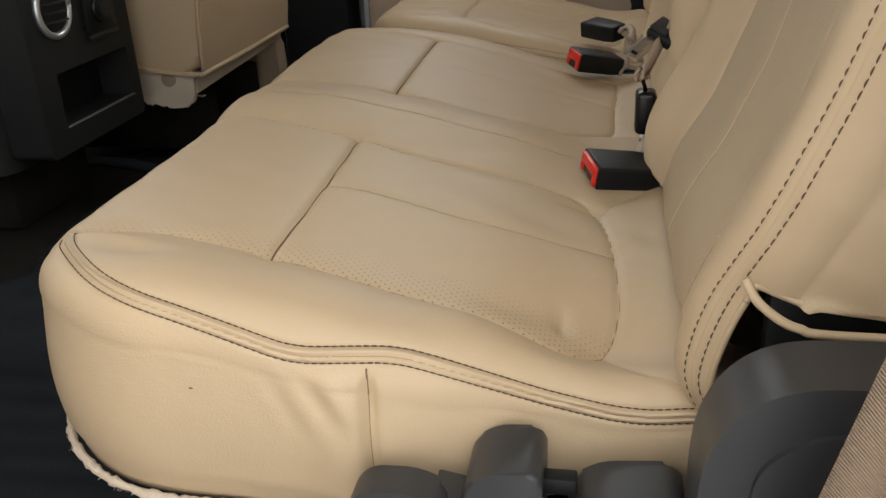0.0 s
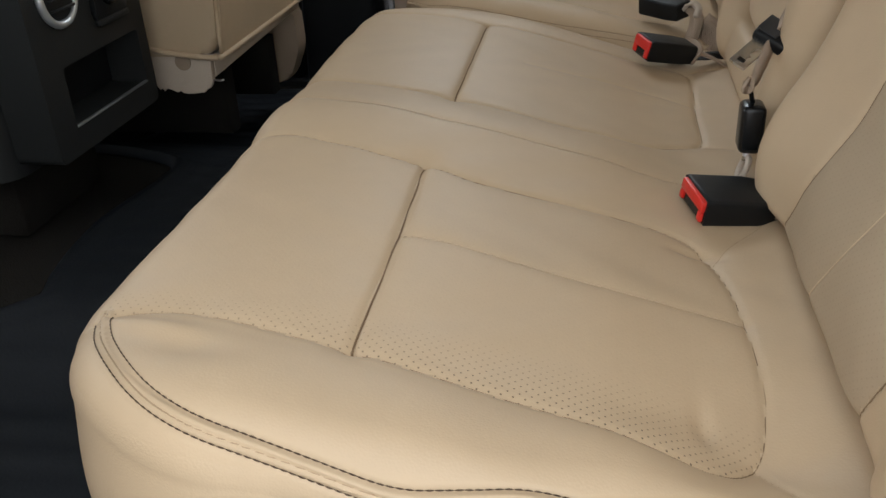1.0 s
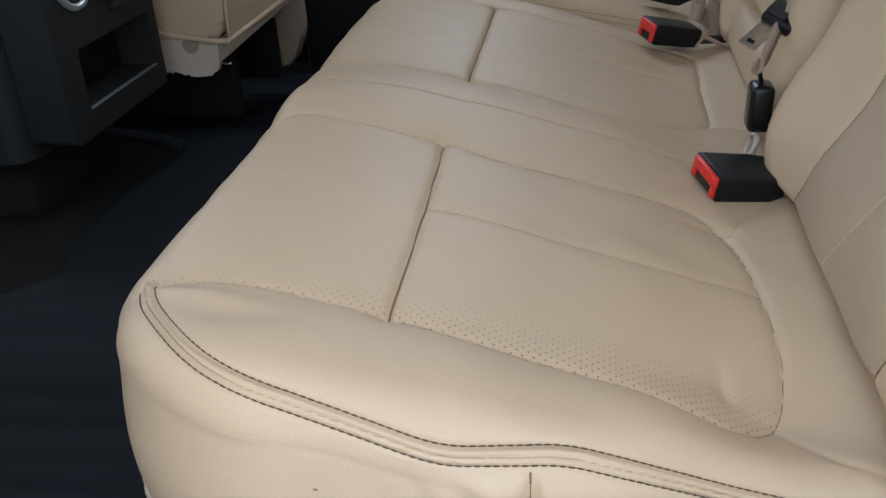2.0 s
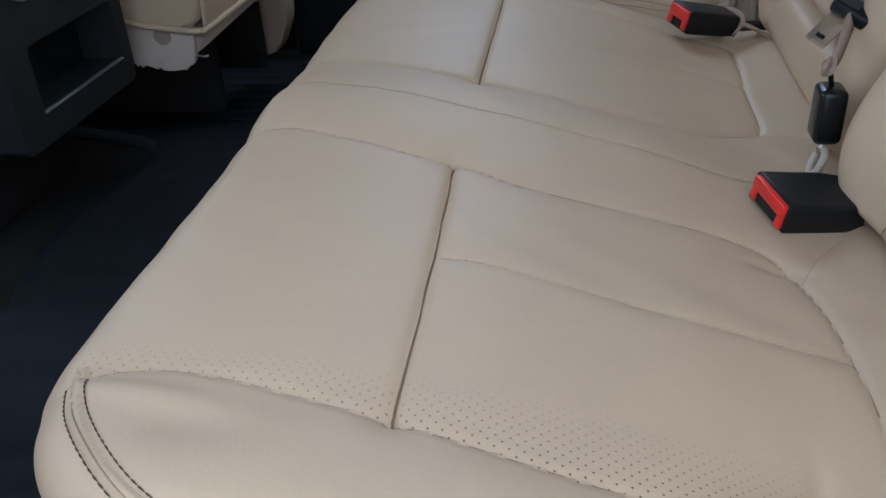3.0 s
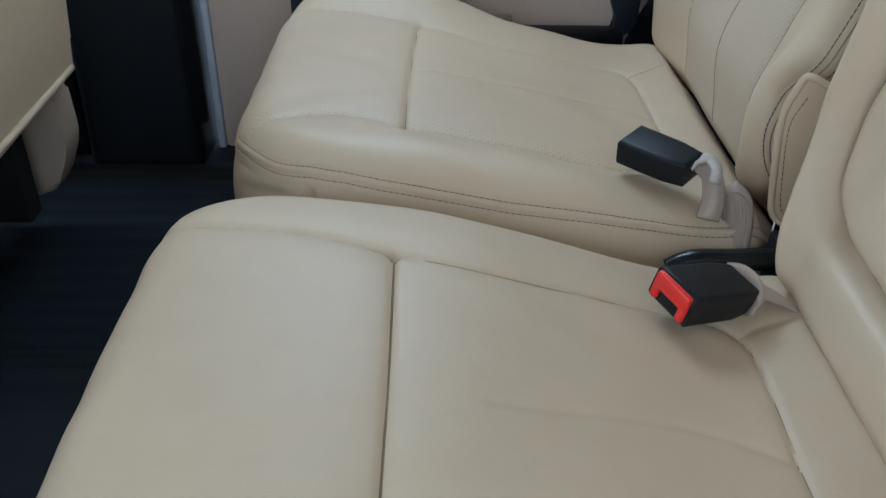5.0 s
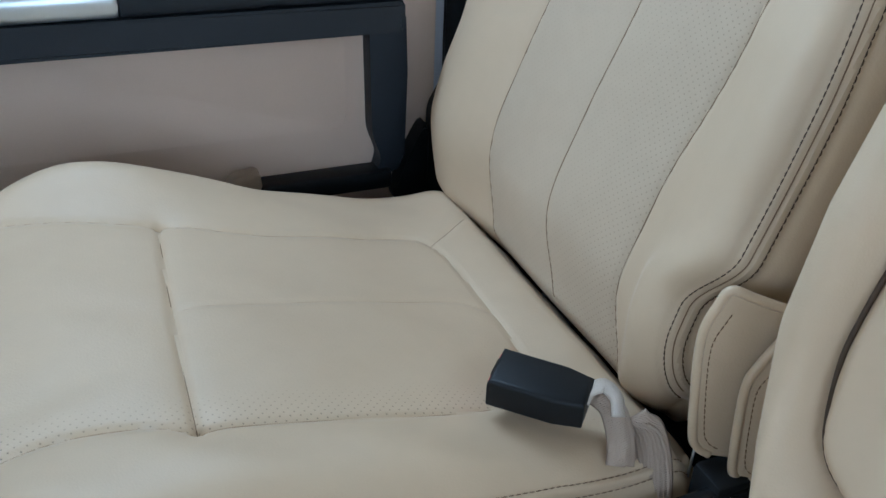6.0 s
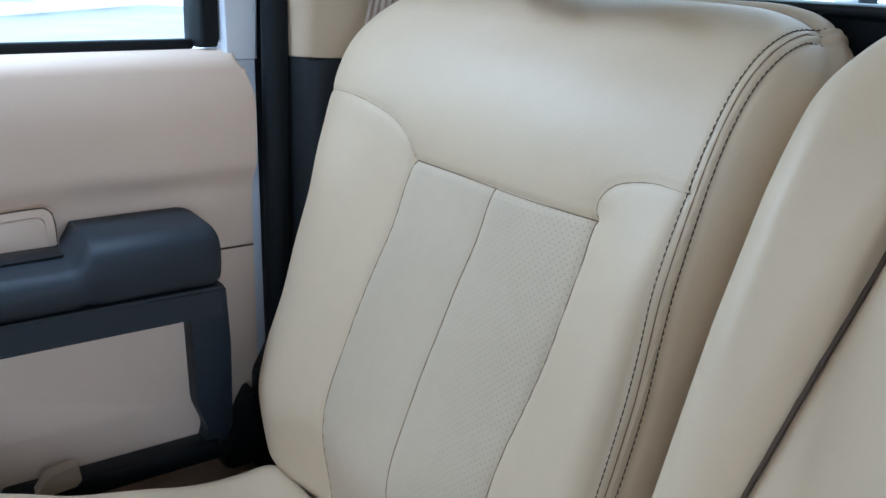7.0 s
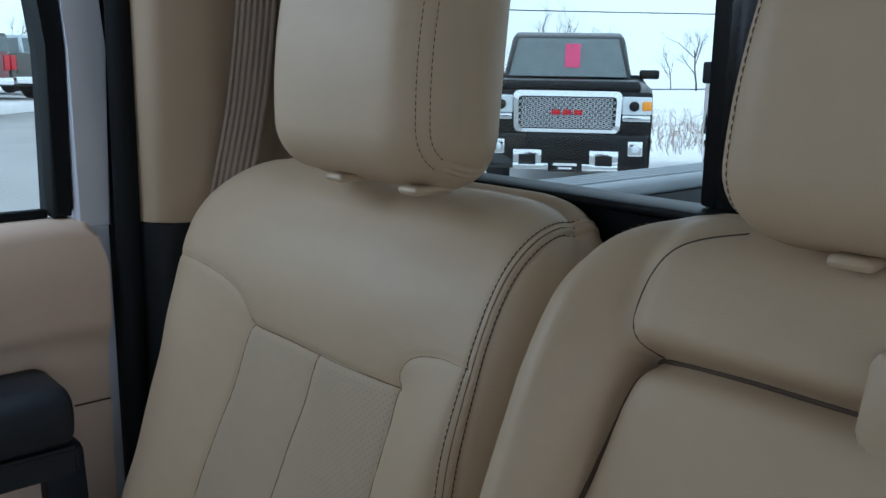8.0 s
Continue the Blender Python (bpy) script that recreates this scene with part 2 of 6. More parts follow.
def part(name, bm, mat, parent, label="", smooth=True):
    """Links a bmesh as one mesh object under a thing or a part."""
    me = bpy.data.meshes.new(name)
    bmesh.ops.recalc_face_normals(bm, faces=bm.faces)
    bm.to_mesh(me)
    bm.free()
    if smooth:
        me.polygons.foreach_set("use_smooth", [True] * len(me.polygons))
        me.set_sharp_from_angle(angle=radians(40))
    me.materials.append(mat)
    ob = new(name, me)
    if parent is not None:
        attach(ob, parent)
    if label:
        tagged(ob, label)
    return ob


def thing(name, label, category, group="", kind="", m=None):
    ob = new(name)
    ob.empty_display_size = 0.05
    if m is not None:
        ob.matrix_basis = m
    return tagged(ob, label, category, group, kind)


def setting(ob, label="", category=""):
    return tagged(ob, label, category, "", "structure")


def add_box(bm, lo, hi, bevel=0.0, seg=2, m=None):
    """Adds a bevelled box to bm."""
    ret = bmesh.ops.create_cube(bm, size=1)
    vs = ret["verts"]
    for v in vs:
        v.co = Vector([l + (c + 0.5) * (h - l) for c, l, h in zip(v.co, lo, hi)])
    if bevel:
        es = {e for v in vs for e in v.link_edges}
        out = bmesh.ops.bevel(bm, geom=list(es), offset=bevel, segments=seg, affect="EDGES", profile=0.5)
        vs = list({v for f in out["faces"] for v in f.verts} | {v for v in vs if v.is_valid})
    if m is not None:
        bmesh.ops.transform(bm, matrix=m, verts=vs)
    return vs


def box_part(name, lo, hi, mat, parent, bevel=0.003, seg=2, label="", m=None):
    bm = bmesh.new()
    add_box(bm, lo, hi, bevel, seg, m)
    return part(name, bm, mat, parent, label)


def prism(bm, outline, axis, a, b, bevel=0.0, seg=2):
    """Adds a solid: outline points in the plane across the axis, from a to b along it."""
    def put(p, h):
        q = list(p)
        q.insert(axis, h)
        return bm.verts.new(q)
    lo = [put(p, a) for p in outline]
    hi = [put(p, b) for p in outline]
    n = len(lo)
    fs = [bm.faces.new(lo[::-1]), bm.faces.new(hi)]
    for i in range(n):
        fs.append(bm.faces.new((lo[i], lo[(i + 1) % n], hi[(i + 1) % n], hi[i])))
    if bevel:
        es = set(fs[0].edges) | set(fs[1].edges)
        bmesh.ops.bevel(bm, geom=list(es), offset=bevel, segments=seg, affect="EDGES", profile=0.5)


def prism_part(name, outline, axis, a, b, mat, parent, bevel=0.003, seg=2, label=""):
    bm = bmesh.new()
    prism(bm, outline, axis, a, b, bevel, seg)
    return part(name, bm, mat, parent, label)


def rounded(pts, r, n=5):
    """A closed outline with its corners rounded."""
    out = []
    k = len(pts)
    for i in range(k):
        p, a, b = Vector(pts[i]), Vector(pts[i - 1]), Vector(pts[(i + 1) % k])
        rr = min(r, (a - p).length * 0.45, (b - p).length * 0.45)
        s, e = p + (a - p).normalized() * rr, p + (b - p).normalized() * rr
        for j in range(n + 1):
            t = j / n
            out.append(tuple(s * (1 - t) ** 2 + p * 2 * t * (1 - t) + e * t * t))
    return out


def smooth_line(pts, n=8):
    """Catmull-Rom through the points."""
    P = [np.array(p, float) for p in pts]
    P = [2 * P[0] - P[1]] + P + [2 * P[-1] - P[-2]]
    out = []
    for i in range(1, len(P) - 2):
        for j in range(n):
            t = j / n
            a, b, c, d = P[i - 1], P[i], P[i + 1], P[i + 2]
            out.append(0.5 * (2 * b + (c - a) * t + (2 * a - 5 * b + 4 * c - d) * t * t + (3 * b - a - 3 * c + d) * t ** 3))
    out.append(P[-2])
    return np.array(out)


def resample(line, step):
    line = np.asarray(line, float)
    seg = np.linalg.norm(np.diff(line, axis=0), axis=1)
    s = np.concatenate([[0], np.cumsum(seg)])
    n = max(2, int(s[-1] / step) + 1)
    q = np.linspace(0, s[-1], n)
    return np.stack([np.interp(q, s, line[:, k]) for k in range(line.shape[1])], 1)


def tube_data(line, radius, sides=6, flat=1.0):
    """Vertices and faces of a closed tube along a 3D line. radius: a number or one for each point."""
    line = np.asarray(line, float)
    n = len(line)
    rad = np.broadcast_to(np.asarray(radius, float), (n,))
    tan = np.gradient(line, axis=0)
    tan /= np.linalg.norm(tan, axis=1)[:, None] + 1e-12
    ref = np.array([0.0, 0.0, 1.0]) if abs(tan[0][2]) < 0.9 else np.array([1.0, 0.0, 0.0])
    verts, faces = [], []
    for i in range(n):
        ref = ref - tan[i] * (ref @ tan[i])
        ref /= np.linalg.norm(ref) + 1e-12
        side = np.cross(tan[i], ref)
        for k in range(sides):
            a = 2 * math.pi * k / sides
            verts.append(line[i] + rad[i] * (ref * math.cos(a) * flat + side * math.sin(a)))
    for i in range(n - 1):
        for k in range(sides):
            a, b = i * sides + k, i * sides + (k + 1) % sides
            faces.append((a, b, b + sides, a + sides))
    faces.append(tuple(range(sides))[::-1])
    faces.append(tuple((n - 1) * sides + k for k in range(sides)))
    return verts, faces


def tube(name, line, radius, mat, parent, sides=8, label="", flat=1.0):
    v, f = tube_data(line, radius, sides, flat)
    return link_mesh(name, v, f, mat, parent, label)


def ribbon(name, line, across, width, thick, mat, parent, label=""):
    """A strap: a flat band along a 3D line. across: its width's direction at each point."""
    line = np.asarray(line, float)
    ac = np.asarray(across, float)
    if ac.ndim == 1:
        ac = np.tile(ac, (len(line), 1))
    tan = np.gradient(line, axis=0)
    verts, faces = [], []
    for i in range(len(line)):
        t = tan[i] / (np.linalg.norm(tan[i]) + 1e-12)
        a = ac[i] - t * (ac[i] @ t)
        a /= np.linalg.norm(a) + 1e-12
        nn = np.cross(t, a)
        for s, h in ((-0.5, -0.35), (-0.46, 0.5), (0, 0.62), (0.46, 0.5), (0.5, -0.35), (0, -0.5)):
            verts.append(line[i] + a * s * width + nn * h * thick)
    k = 6
    for i in range(len(line) - 1):
        for j in range(k):
            a, b = i * k + j, i * k + (j + 1) % k
            faces.append((a, b, b + k, a + k))
    faces.append(tuple(range(k))[::-1])
    faces.append(tuple((len(line) - 1) * k + j for j in range(k)))
    return link_mesh(name, verts, faces, mat, parent, label)


def dist_to(u, v, line):
    """Distance in the plan from points to a polyline."""
    best = np.full(u.shape, 9.0)
    for (ax, ay), (bx, by) in zip(line[:-1], line[1:]):
        dx, dy = bx - ax, by - ay
        L = dx * dx + dy * dy + 1e-12
        t = np.clip(((u - ax) * dx + (v - ay) * dy) / L, 0, 1)
        best = np.minimum(best, np.hypot(u - ax - t * dx, v - ay - t * dy))
    return best


def inside(u, v, poly):
    """Whether points lie in a closed plan polygon."""
    res = np.zeros(u.shape, bool)
    n = len(poly)
    for i in range(n):
        (x1, y1), (x2, y2) = poly[i], poly[(i + 1) % n]
        c = ((y1 > v) != (y2 > v)) & (u < (x2 - x1) * (v - y1) / (y2 - y1 + 1e-15) + x1)
        res ^= c
    return res


def bump01(x):
    return np.clip(x, 0, 1) ** 2 * (3 - 2 * np.clip(x, 0, 1))


class Pad:
    """An upholstered block: a rounded plan rectangle in (u, v), a padded face of height h(u, v), edges rolled with radius r,
    and side walls down to floor(u, v). Seams press grooves into it; dents are (u, v, radius, depth)."""

    def __init__(s, u0, u1, v0, v1, R, r, height, floor, seams=(), extra=None, welt=None, step=0.003, tuck=0.012, side_bulge=0.006, warp=None, fine=0.0022):
        s.box, s.R, s.r, s.h, s.fl = (u0, u1, v0, v1), R, r, height, floor
        s.seams = [(resample(smooth_line(p), 0.006), a, wd, b, wb) for p, a, wd, b, wb in seams]
        s.extra, s.welt, s.tuck, s.bulge = extra, welt, tuck, side_bulge
        s.warp, s.fine = warp, fine
        s.us, s.vs = s.axis(u0, u1, step), s.axis(v0, v1, step)

    def axis(s, a, b, step):
        ang = np.linspace(0, math.pi / 2, int(s.r * 1.57 / s.fine) + 2)
        roll = s.r * (1 - np.cos(ang))
        n = max(2, int((b - a - 2 * s.r) / step))
        mid = np.linspace(a + s.r, b - s.r, n + 1)[1:-1]
        return np.concatenate([a + roll, mid, (b - roll)[::-1]])

    def corner(s, u, v):
        u0, u1, v0, v1 = s.box
        r00, r10, r01, r11 = s.R
        left, low = u < (u0 + u1) / 2, v < (v0 + v1) / 2
        return np.where(left, np.where(low, r00, r01), np.where(low, r10, r11))

    def plan(s, u, v):
        """Bends the square corners of the grid into round ones."""
        u0, u1, v0, v1 = s.box
        R = s.corner(u, v)
        left, low = u < (u0 + u1) / 2, v < (v0 + v1) / 2
        a = 1 - np.where(left, u - u0, u1 - u) / R
        b = 1 - np.where(low, v - v0, v1 - v) / R
        inz = (a > 0) & (b > 0)
        a, b = np.clip(a, 0, 1), np.clip(b, 0, 1)
        a2, b2 = a * np.sqrt(1 - b * b / 2), b * np.sqrt(1 - a * a / 2)
        uu = np.where(left, u0 + R * (1 - a2), u1 - R * (1 - a2))
        vv = np.where(low, v0 + R * (1 - b2), v1 - R * (1 - b2))
        return np.where(inz, uu, u), np.where(inz, vv, v)

    def sdf(s, u, v):
        u0, u1, v0, v1 = s.box
        R = s.corner(u, v)
        qx = np.abs(u - (u0 + u1) / 2) - (u1 - u0) / 2 + R
        qy = np.abs(v - (v0 + v1) / 2) - (v1 - v0) / 2 + R
        return -(np.hypot(np.maximum(qx, 0), np.maximum(qy, 0)) + np.minimum(np.maximum(qx, qy), 0) - R)

    def press(s, u, v):
        out = np.zeros(u.shape)
        for line, a, wd, b, wb in s.seams:
            lo, hi = line.min(0) - 4 * wb, line.max(0) + 4 * wb
            k = (u > lo[0]) & (u < hi[0]) & (v > lo[1]) & (v < hi[1])
            if k.any():
                d = dist_to(u[k], v[k], line)
                out[k] -= a * np.exp(-(d / wd) ** 2) + b * np.exp(-(d / wb) ** 2)
        if s.extra is not None:
            out = out + s.extra(u, v)
        return out

    def grad(s, u, v):
        e = 1e-4
        gx = s.sdf(u - e, v) - s.sdf(u + e, v)
        gy = s.sdf(u, v - e) - s.sdf(u, v + e)
        n = np.hypot(gx, gy) + 1e-12
        return gx / n, gy / n

    def at(s, u, v, off=0.0):
        """The point of the padded face over plan points, off above it."""
        u, v = np.asarray(u, float), np.asarray(v, float)
        d = np.clip(s.sdf(u, v), 0, None)
        dd = np.minimum(d, s.r)
        drop = s.r - np.sqrt(np.maximum(s.r ** 2 - (s.r - dd) ** 2, 0))
        cs = (s.r - dd) / s.r
        sn = np.sqrt(np.maximum(1 - cs * cs, 0))
        q = s.r * np.arccos(np.clip(cs, -1, 1)) + np.maximum(d - s.r, 0)
        gx, gy = s.grad(u, v)
        k = s.press(u, v) + off
        if s.welt is not None:
            k = k + s.welt(u, v, q)
        su, sv = s.warp(u, v) if s.warp is not None else (0.0, 0.0)
        return np.stack([u + gx * cs * k + su, v + gy * cs * k + sv, s.h(u, v) - drop + sn * k], -1), q

    def wall(s, u, v, q, off=0.0):
        """A point of the side wall, q (a negative length) below the edge at the outline point (u, v)."""
        gx, gy = s.grad(u, v)
        top = s.h(u, v) - s.r
        deep = np.maximum(top - s.fl(u, v), 0.01)
        t = np.clip(-q / deep, 0, 1)
        k = off + s.bulge * np.sin(math.pi * np.minimum(t * 1.15, 1)) - s.tuck * bump01((t - 0.8) / 0.2) * 1.5
        if s.welt is not None:
            k = k + s.welt(u, v, q)
        su, sv = s.warp(u, v) if s.warp is not None else (0.0, 0.0)
        return np.stack([u + gx * k + su, v + gy * k + sv, top + q], -1)

    def loop(s):
        nu, nv = len(s.us), len(s.vs)
        idx = [(i, 0) for i in range(nu - 1)] + [(nu - 1, j) for j in range(nv - 1)]
        idx += [(i, nv - 1) for i in range(nu - 1, 0, -1)] + [(0, j) for j in range(nv - 1, 0, -1)]
        return idx

    def edge_line(s, keep, q):
        """The line at arc length q inside the outline (q < 0: down the wall), along the outline points for which keep holds."""
        U, V = np.meshgrid(s.us, s.vs, indexing="ij")
        U, V = s.plan(U, V)
        pts = np.array([(U[i], V[i]) for i in s.loop()])
        ok = np.array([bool(keep(a, b)) for a, b in pts])
        n = len(pts)
        start = next((i for i in range(n) if ok[i] and not ok[i - 1]), 0)
        sel = []
        for i in range(n):
            if not ok[(start + i) % n]:
                break
            sel.append(pts[(start + i) % n])
        sel = resample(np.array(sel), 0.004)
        u, v = sel[:, 0], sel[:, 1]
        gx, gy = s.grad(u, v)
        if callable(q):
            qa = np.clip(q(u, v) / s.r, 0, 1.55)
            d = s.r * (1 - np.cos(qa))
            p, _ = s.at(u - gx * d, v - gy * d)
            return p, np.stack([gx * np.cos(qa), gy * np.cos(qa), np.sin(qa)], -1)
        if q >= 0:
            d = s.r * (1 - math.cos(min(q / s.r, 1.55)))
            p, _ = s.at(u - gx * d, v - gy * d)
        else:
            p = s.wall(u, v, np.full(len(u), q))
        cs = math.cos(min(max(q, 0) / s.r, 1.55))
        nrm = np.stack([gx * cs, gy * cs, np.full(len(u), math.sqrt(1 - cs * cs))], -1)
        return p, nrm

    def plan_line(s, u, v, back=0.0):
        """The line over plan points (u, v) that lie inside the outline, carried back down the wall at its end."""
        u, v = np.asarray(u, float), np.asarray(v, float)
        ok = s.sdf(u, v) > 0.0005
        u, v = u[ok], v[ok]
        p, _ = s.at(u, v)
        e = 0.0015
        pu, _ = s.at(u + e, v)
        pv, _ = s.at(u, v + e)
        n = np.cross(pu - p, pv - p)
        n /= np.linalg.norm(n, axis=1)[:, None] + 1e-12
        n *= np.sign(n[:, 2:3] + 1e-9)
        if back:
            q = -np.linspace(0.003, back, 14)
            w = s.wall(np.full(14, u[-1]), np.full(14, v[-1]), q)
            gx, gy = s.grad(u[-1:], v[-1:])
            p = np.concatenate([p, w])
            n = np.concatenate([n, np.tile([gx[0], gy[0], 0.0], (14, 1))])
        line = resample(np.concatenate([p, n], 1), 0.003)
        return line[:, :3], line[:, 3:]

    def build(s, regions, choose, m, parent):
        """Makes the meshes. regions: (name, material, label) for each number that choose(u, v, q) gives for the faces."""
        U, V = np.meshgrid(s.us, s.vs, indexing="ij")
        U, V = s.plan(U, V)
        P, Q = s.at(U, V)
        nu, nv = U.shape
        verts = P.reshape(-1, 3)
        ids = np.arange(nu * nv).reshape(nu, nv)
        F = np.stack([ids[:-1, :-1], ids[1:, :-1], ids[1:, 1:], ids[:-1, 1:]], -1).reshape(-1, 4)
        uq = np.stack([U.ravel(), V.ravel(), Q.ravel()], -1)
        lp = s.loop()
        lid = np.array([ids[i] for i in lp])
        lu, lv = uq[lid, 0], uq[lid, 1]
        deep = np.maximum(s.h(lu, lv) - s.r - s.fl(lu, lv), 0.01)
        levels = sorted({*(-0.0025 * k for k in range(1, 10))}, reverse=True)
        rows = [np.minimum(-x, deep * 0.6) * -1 for x in levels]
        base = -rows[-1]
        for t in np.linspace(0, 1, 15)[1:]:
            rows.append(-(base + (deep - base) * t))
        prev = lid
        allv, alluq, allf = [verts], [uq], [F]
        cnt = len(verts)
        nl = len(lid)
        nxt = np.roll(np.arange(nl), -1)
        for q in rows:
            allv.append(s.wall(lu, lv, q))
            alluq.append(np.stack([lu, lv, q], -1))
            cur = np.arange(cnt, cnt + nl)
            cnt += nl
            allf.append(np.stack([prev, cur, cur[nxt], prev[nxt]], -1))
            prev = cur
        verts, uq, F = np.concatenate(allv), np.concatenate(alluq), np.concatenate(allf)
        fc = uq[F].mean(1)
        lab = choose(fc[:, 0], fc[:, 1], fc[:, 2])
        obs = []
        for k, (name, mat, label) in enumerate(regions):
            f = F[lab == k]
            if not len(f):
                continue
            used = np.unique(f)
            remap = np.full(len(verts), -1)
            remap[used] = np.arange(len(used))
            fl = remap[f].tolist()
            if k == len(regions) - 1:
                fl.append([int(remap[i]) for i in prev if remap[i] >= 0][::-1])
            ob = link_mesh(name, verts[used], fl, mat, parent, label)
            ob.matrix_basis = m
            obs.append(ob)
        return obs


def stitches(name, line, nrm, mat, m, parent, length=0.0045, gap=0.0016, radius=0.0006, label="", lift=0.0):
    """A row of stitches lying on a surface line, as one part."""
    line = np.asarray(line, float)
    nrm = np.asarray(nrm, float)
    seg = np.linalg.norm(np.diff(line, axis=0), axis=1)
    acc = np.concatenate([[0], np.cumsum(seg)])
    total = acc[-1]
    pos = lambda q: np.array([np.interp(q, acc, line[:, k]) for k in range(3)])
    nor = lambda q: np.array([np.interp(q, acc, nrm[:, k]) for k in range(3)])
    verts, faces = [], []
    q = 0.0
    while q + length < total:
        n0 = nor(q + length / 2)
        a, b = pos(q), pos(q + length)
        a, b = a + n0 * (lift + radius * 0.6), b + n0 * (lift + radius * 0.6)
        mid = (a + b) / 2 + n0 * radius * 0.9
        vv, ff = tube_data(np.array([a - n0 * radius * 0.3, a * 0.7 + b * 0.3 + n0 * radius * 0.8, mid, a * 0.3 + b * 0.7 + n0 * radius * 0.8, b - n0 * radius * 0.3]),
                           np.array([0.5, 1, 1.1, 1, 0.5]) * radius, 5)
        o = len(verts)
        verts += vv
        faces += [tuple(i + o for i in f) for f in ff]
        q += length + gap
    ob = link_mesh(name, verts, faces, mat, parent, label)
    ob.matrix_basis = m
    tagged(ob, kind="stuff")
    return ob


# Lays thin tubes in the seam grooves; dark ones stand in for crease shade.
def seam_lines(pad, lines, mat, m, parent, radius=0.0007, sink=-0.0002):
    for pts in lines:
        ln = resample(smooth_line(pts), 0.004)
        p, _ = pad.at(ln[:, 0], ln[:, 1], sink)
        tb = tube("seam", p, radius, mat, parent, 5)
        tb.matrix_basis = m


# ---- rear seats ----
# x runs to the back of the truck, y across to the far door, z up
FLOOR_Z = 0.19
N_OUT = [(0.024, 0.110), (0.031, 0.117), (0.044, 0.125), (0.07, 0.129), (0.101, 0.125), (0.135, 0.119), (0.164, 0.115), (0.185, 0.113)]
N_IN = [(0.177, 0.394), (0.162, 0.393), (0.132, 0.399), (0.099, 0.410), (0.065, 0.421), (0.044, 0.425), (0.02, 0.424), (-0.004, 0.42)]
N_LOOP = [(0.185, 0.113), (0.217, 0.107), (0.263, 0.100), (0.30, 0.095), (0.332, 0.088), (0.356, 0.082), (0.376, 0.079), (0.394, 0.078), (0.410, 0.086),
          (0.422, 0.104), (0.431, 0.130), (0.436, 0.165), (0.4365, 0.185), (0.432, 0.245), (0.426, 0.29), (0.417, 0.325), (0.402, 0.353), (0.38, 0.366),
          (0.34, 0.371), (0.30, 0.372), (0.262, 0.373), (0.22, 0.377), (0.192, 0.387), (0.177, 0.394)]
N_CROSS = [(0.185, 0.113), (0.184, 0.2), (0.181, 0.3), (0.177, 0.394)]
N_MID = [(0.186, 0.262), (0.218, 0.262), (0.262, 0.256), (0.33, 0.251), (0.39, 0.248), (0.433, 0.245)]
HUMP = [(0.46, 0.468), (0.407, 0.466), (0.343, 0.464), (0.28, 0.467), (0.215, 0.472), (0.148, 0.483), (0.074, 0.503), (0.033, 0.515), (-0.004, 0.514)]
M_OUT = [(-0.004, 0.58), (0.01, 0.584), (0.037, 0.586), (0.094, 0.571), (0.135, 0.562), (0.177, 0.556)]
M_LOOP = [(0.177, 0.556), (0.211, 0.548), (0.284, 0.543), (0.357, 0.545), (0.397, 0.559), (0.426, 0.578), (0.432, 0.602), (0.432, 0.68),
          (0.436, 0.77), (0.436, 0.797), (0.430, 0.823), (0.41, 0.837), (0.367, 0.840), (0.293, 0.836), (0.222, 0.835), (0.176, 0.838)]
M_IN = [(0.176, 0.838), (0.155, 0.842), (0.139, 0.846), (0.105, 0.852), (0.065, 0.857), (0.02, 0.86), (-0.004, 0.86)]
M_CROSS = [(0.177, 0.556), (0.178, 0.65), (0.178, 0.74), (0.176, 0.838)]
M_MID = [(0.24, 0.70), (0.287, 0.706), (0.338, 0.715), (0.385, 0.715), (0.433, 0.70)]
R_SEAM1 = [(0.424, 0.110), (0.438, 0.074), (0.451, 0.050), (0.465, 0.038), (0.479, 0.027)]
R_SEAM2 = [(0.417, 0.325), (0.435, 0.36), (0.46, 0.395), (0.475, 0.42)]
R_SEAM3 = [(0.426, 0.578), (0.455, 0.575), (0.49, 0.56)]
R_SEAM4 = [(0.430, 0.823), (0.455, 0.84), (0.49, 0.85)]
SPINE = smooth_line([(-0.02, 0.424), (0.0, 0.429), (0.05, 0.433), (0.11, 0.432), (0.18, 0.424), (0.25, 0.410), (0.32, 0.394), (0.40, 0.375),
                     (0.45, 0.369), (0.485, 0.3705), (0.498, 0.367), (0.512, 0.355), (0.56, 0.335)])


def bell(q, c, w):
    return np.exp(-((q - c) / w) ** 2)


def cushion_wide(x, y):
    z = np.interp(x, SPINE[:, 0], SPINE[:, 1])
    z = z + 0.008 * bell(y, 0.06, 0.04) * bump01((0.42 - x) / 0.1) + 0.010 * bell(y, 0.48, 0.06) * bump01((0.45 - x) / 0.15)
    z = z + 0.010 * bump01((y - 0.45) / 0.3) * bump01((0.40 - x) / 0.2) - 0.010 * bump01((y - 0.86) / 0.08)
    return z - 0.022 * np.exp(-((x - 0.43) / 0.06) ** 2 - ((y - 0.11) / 0.07) ** 2)


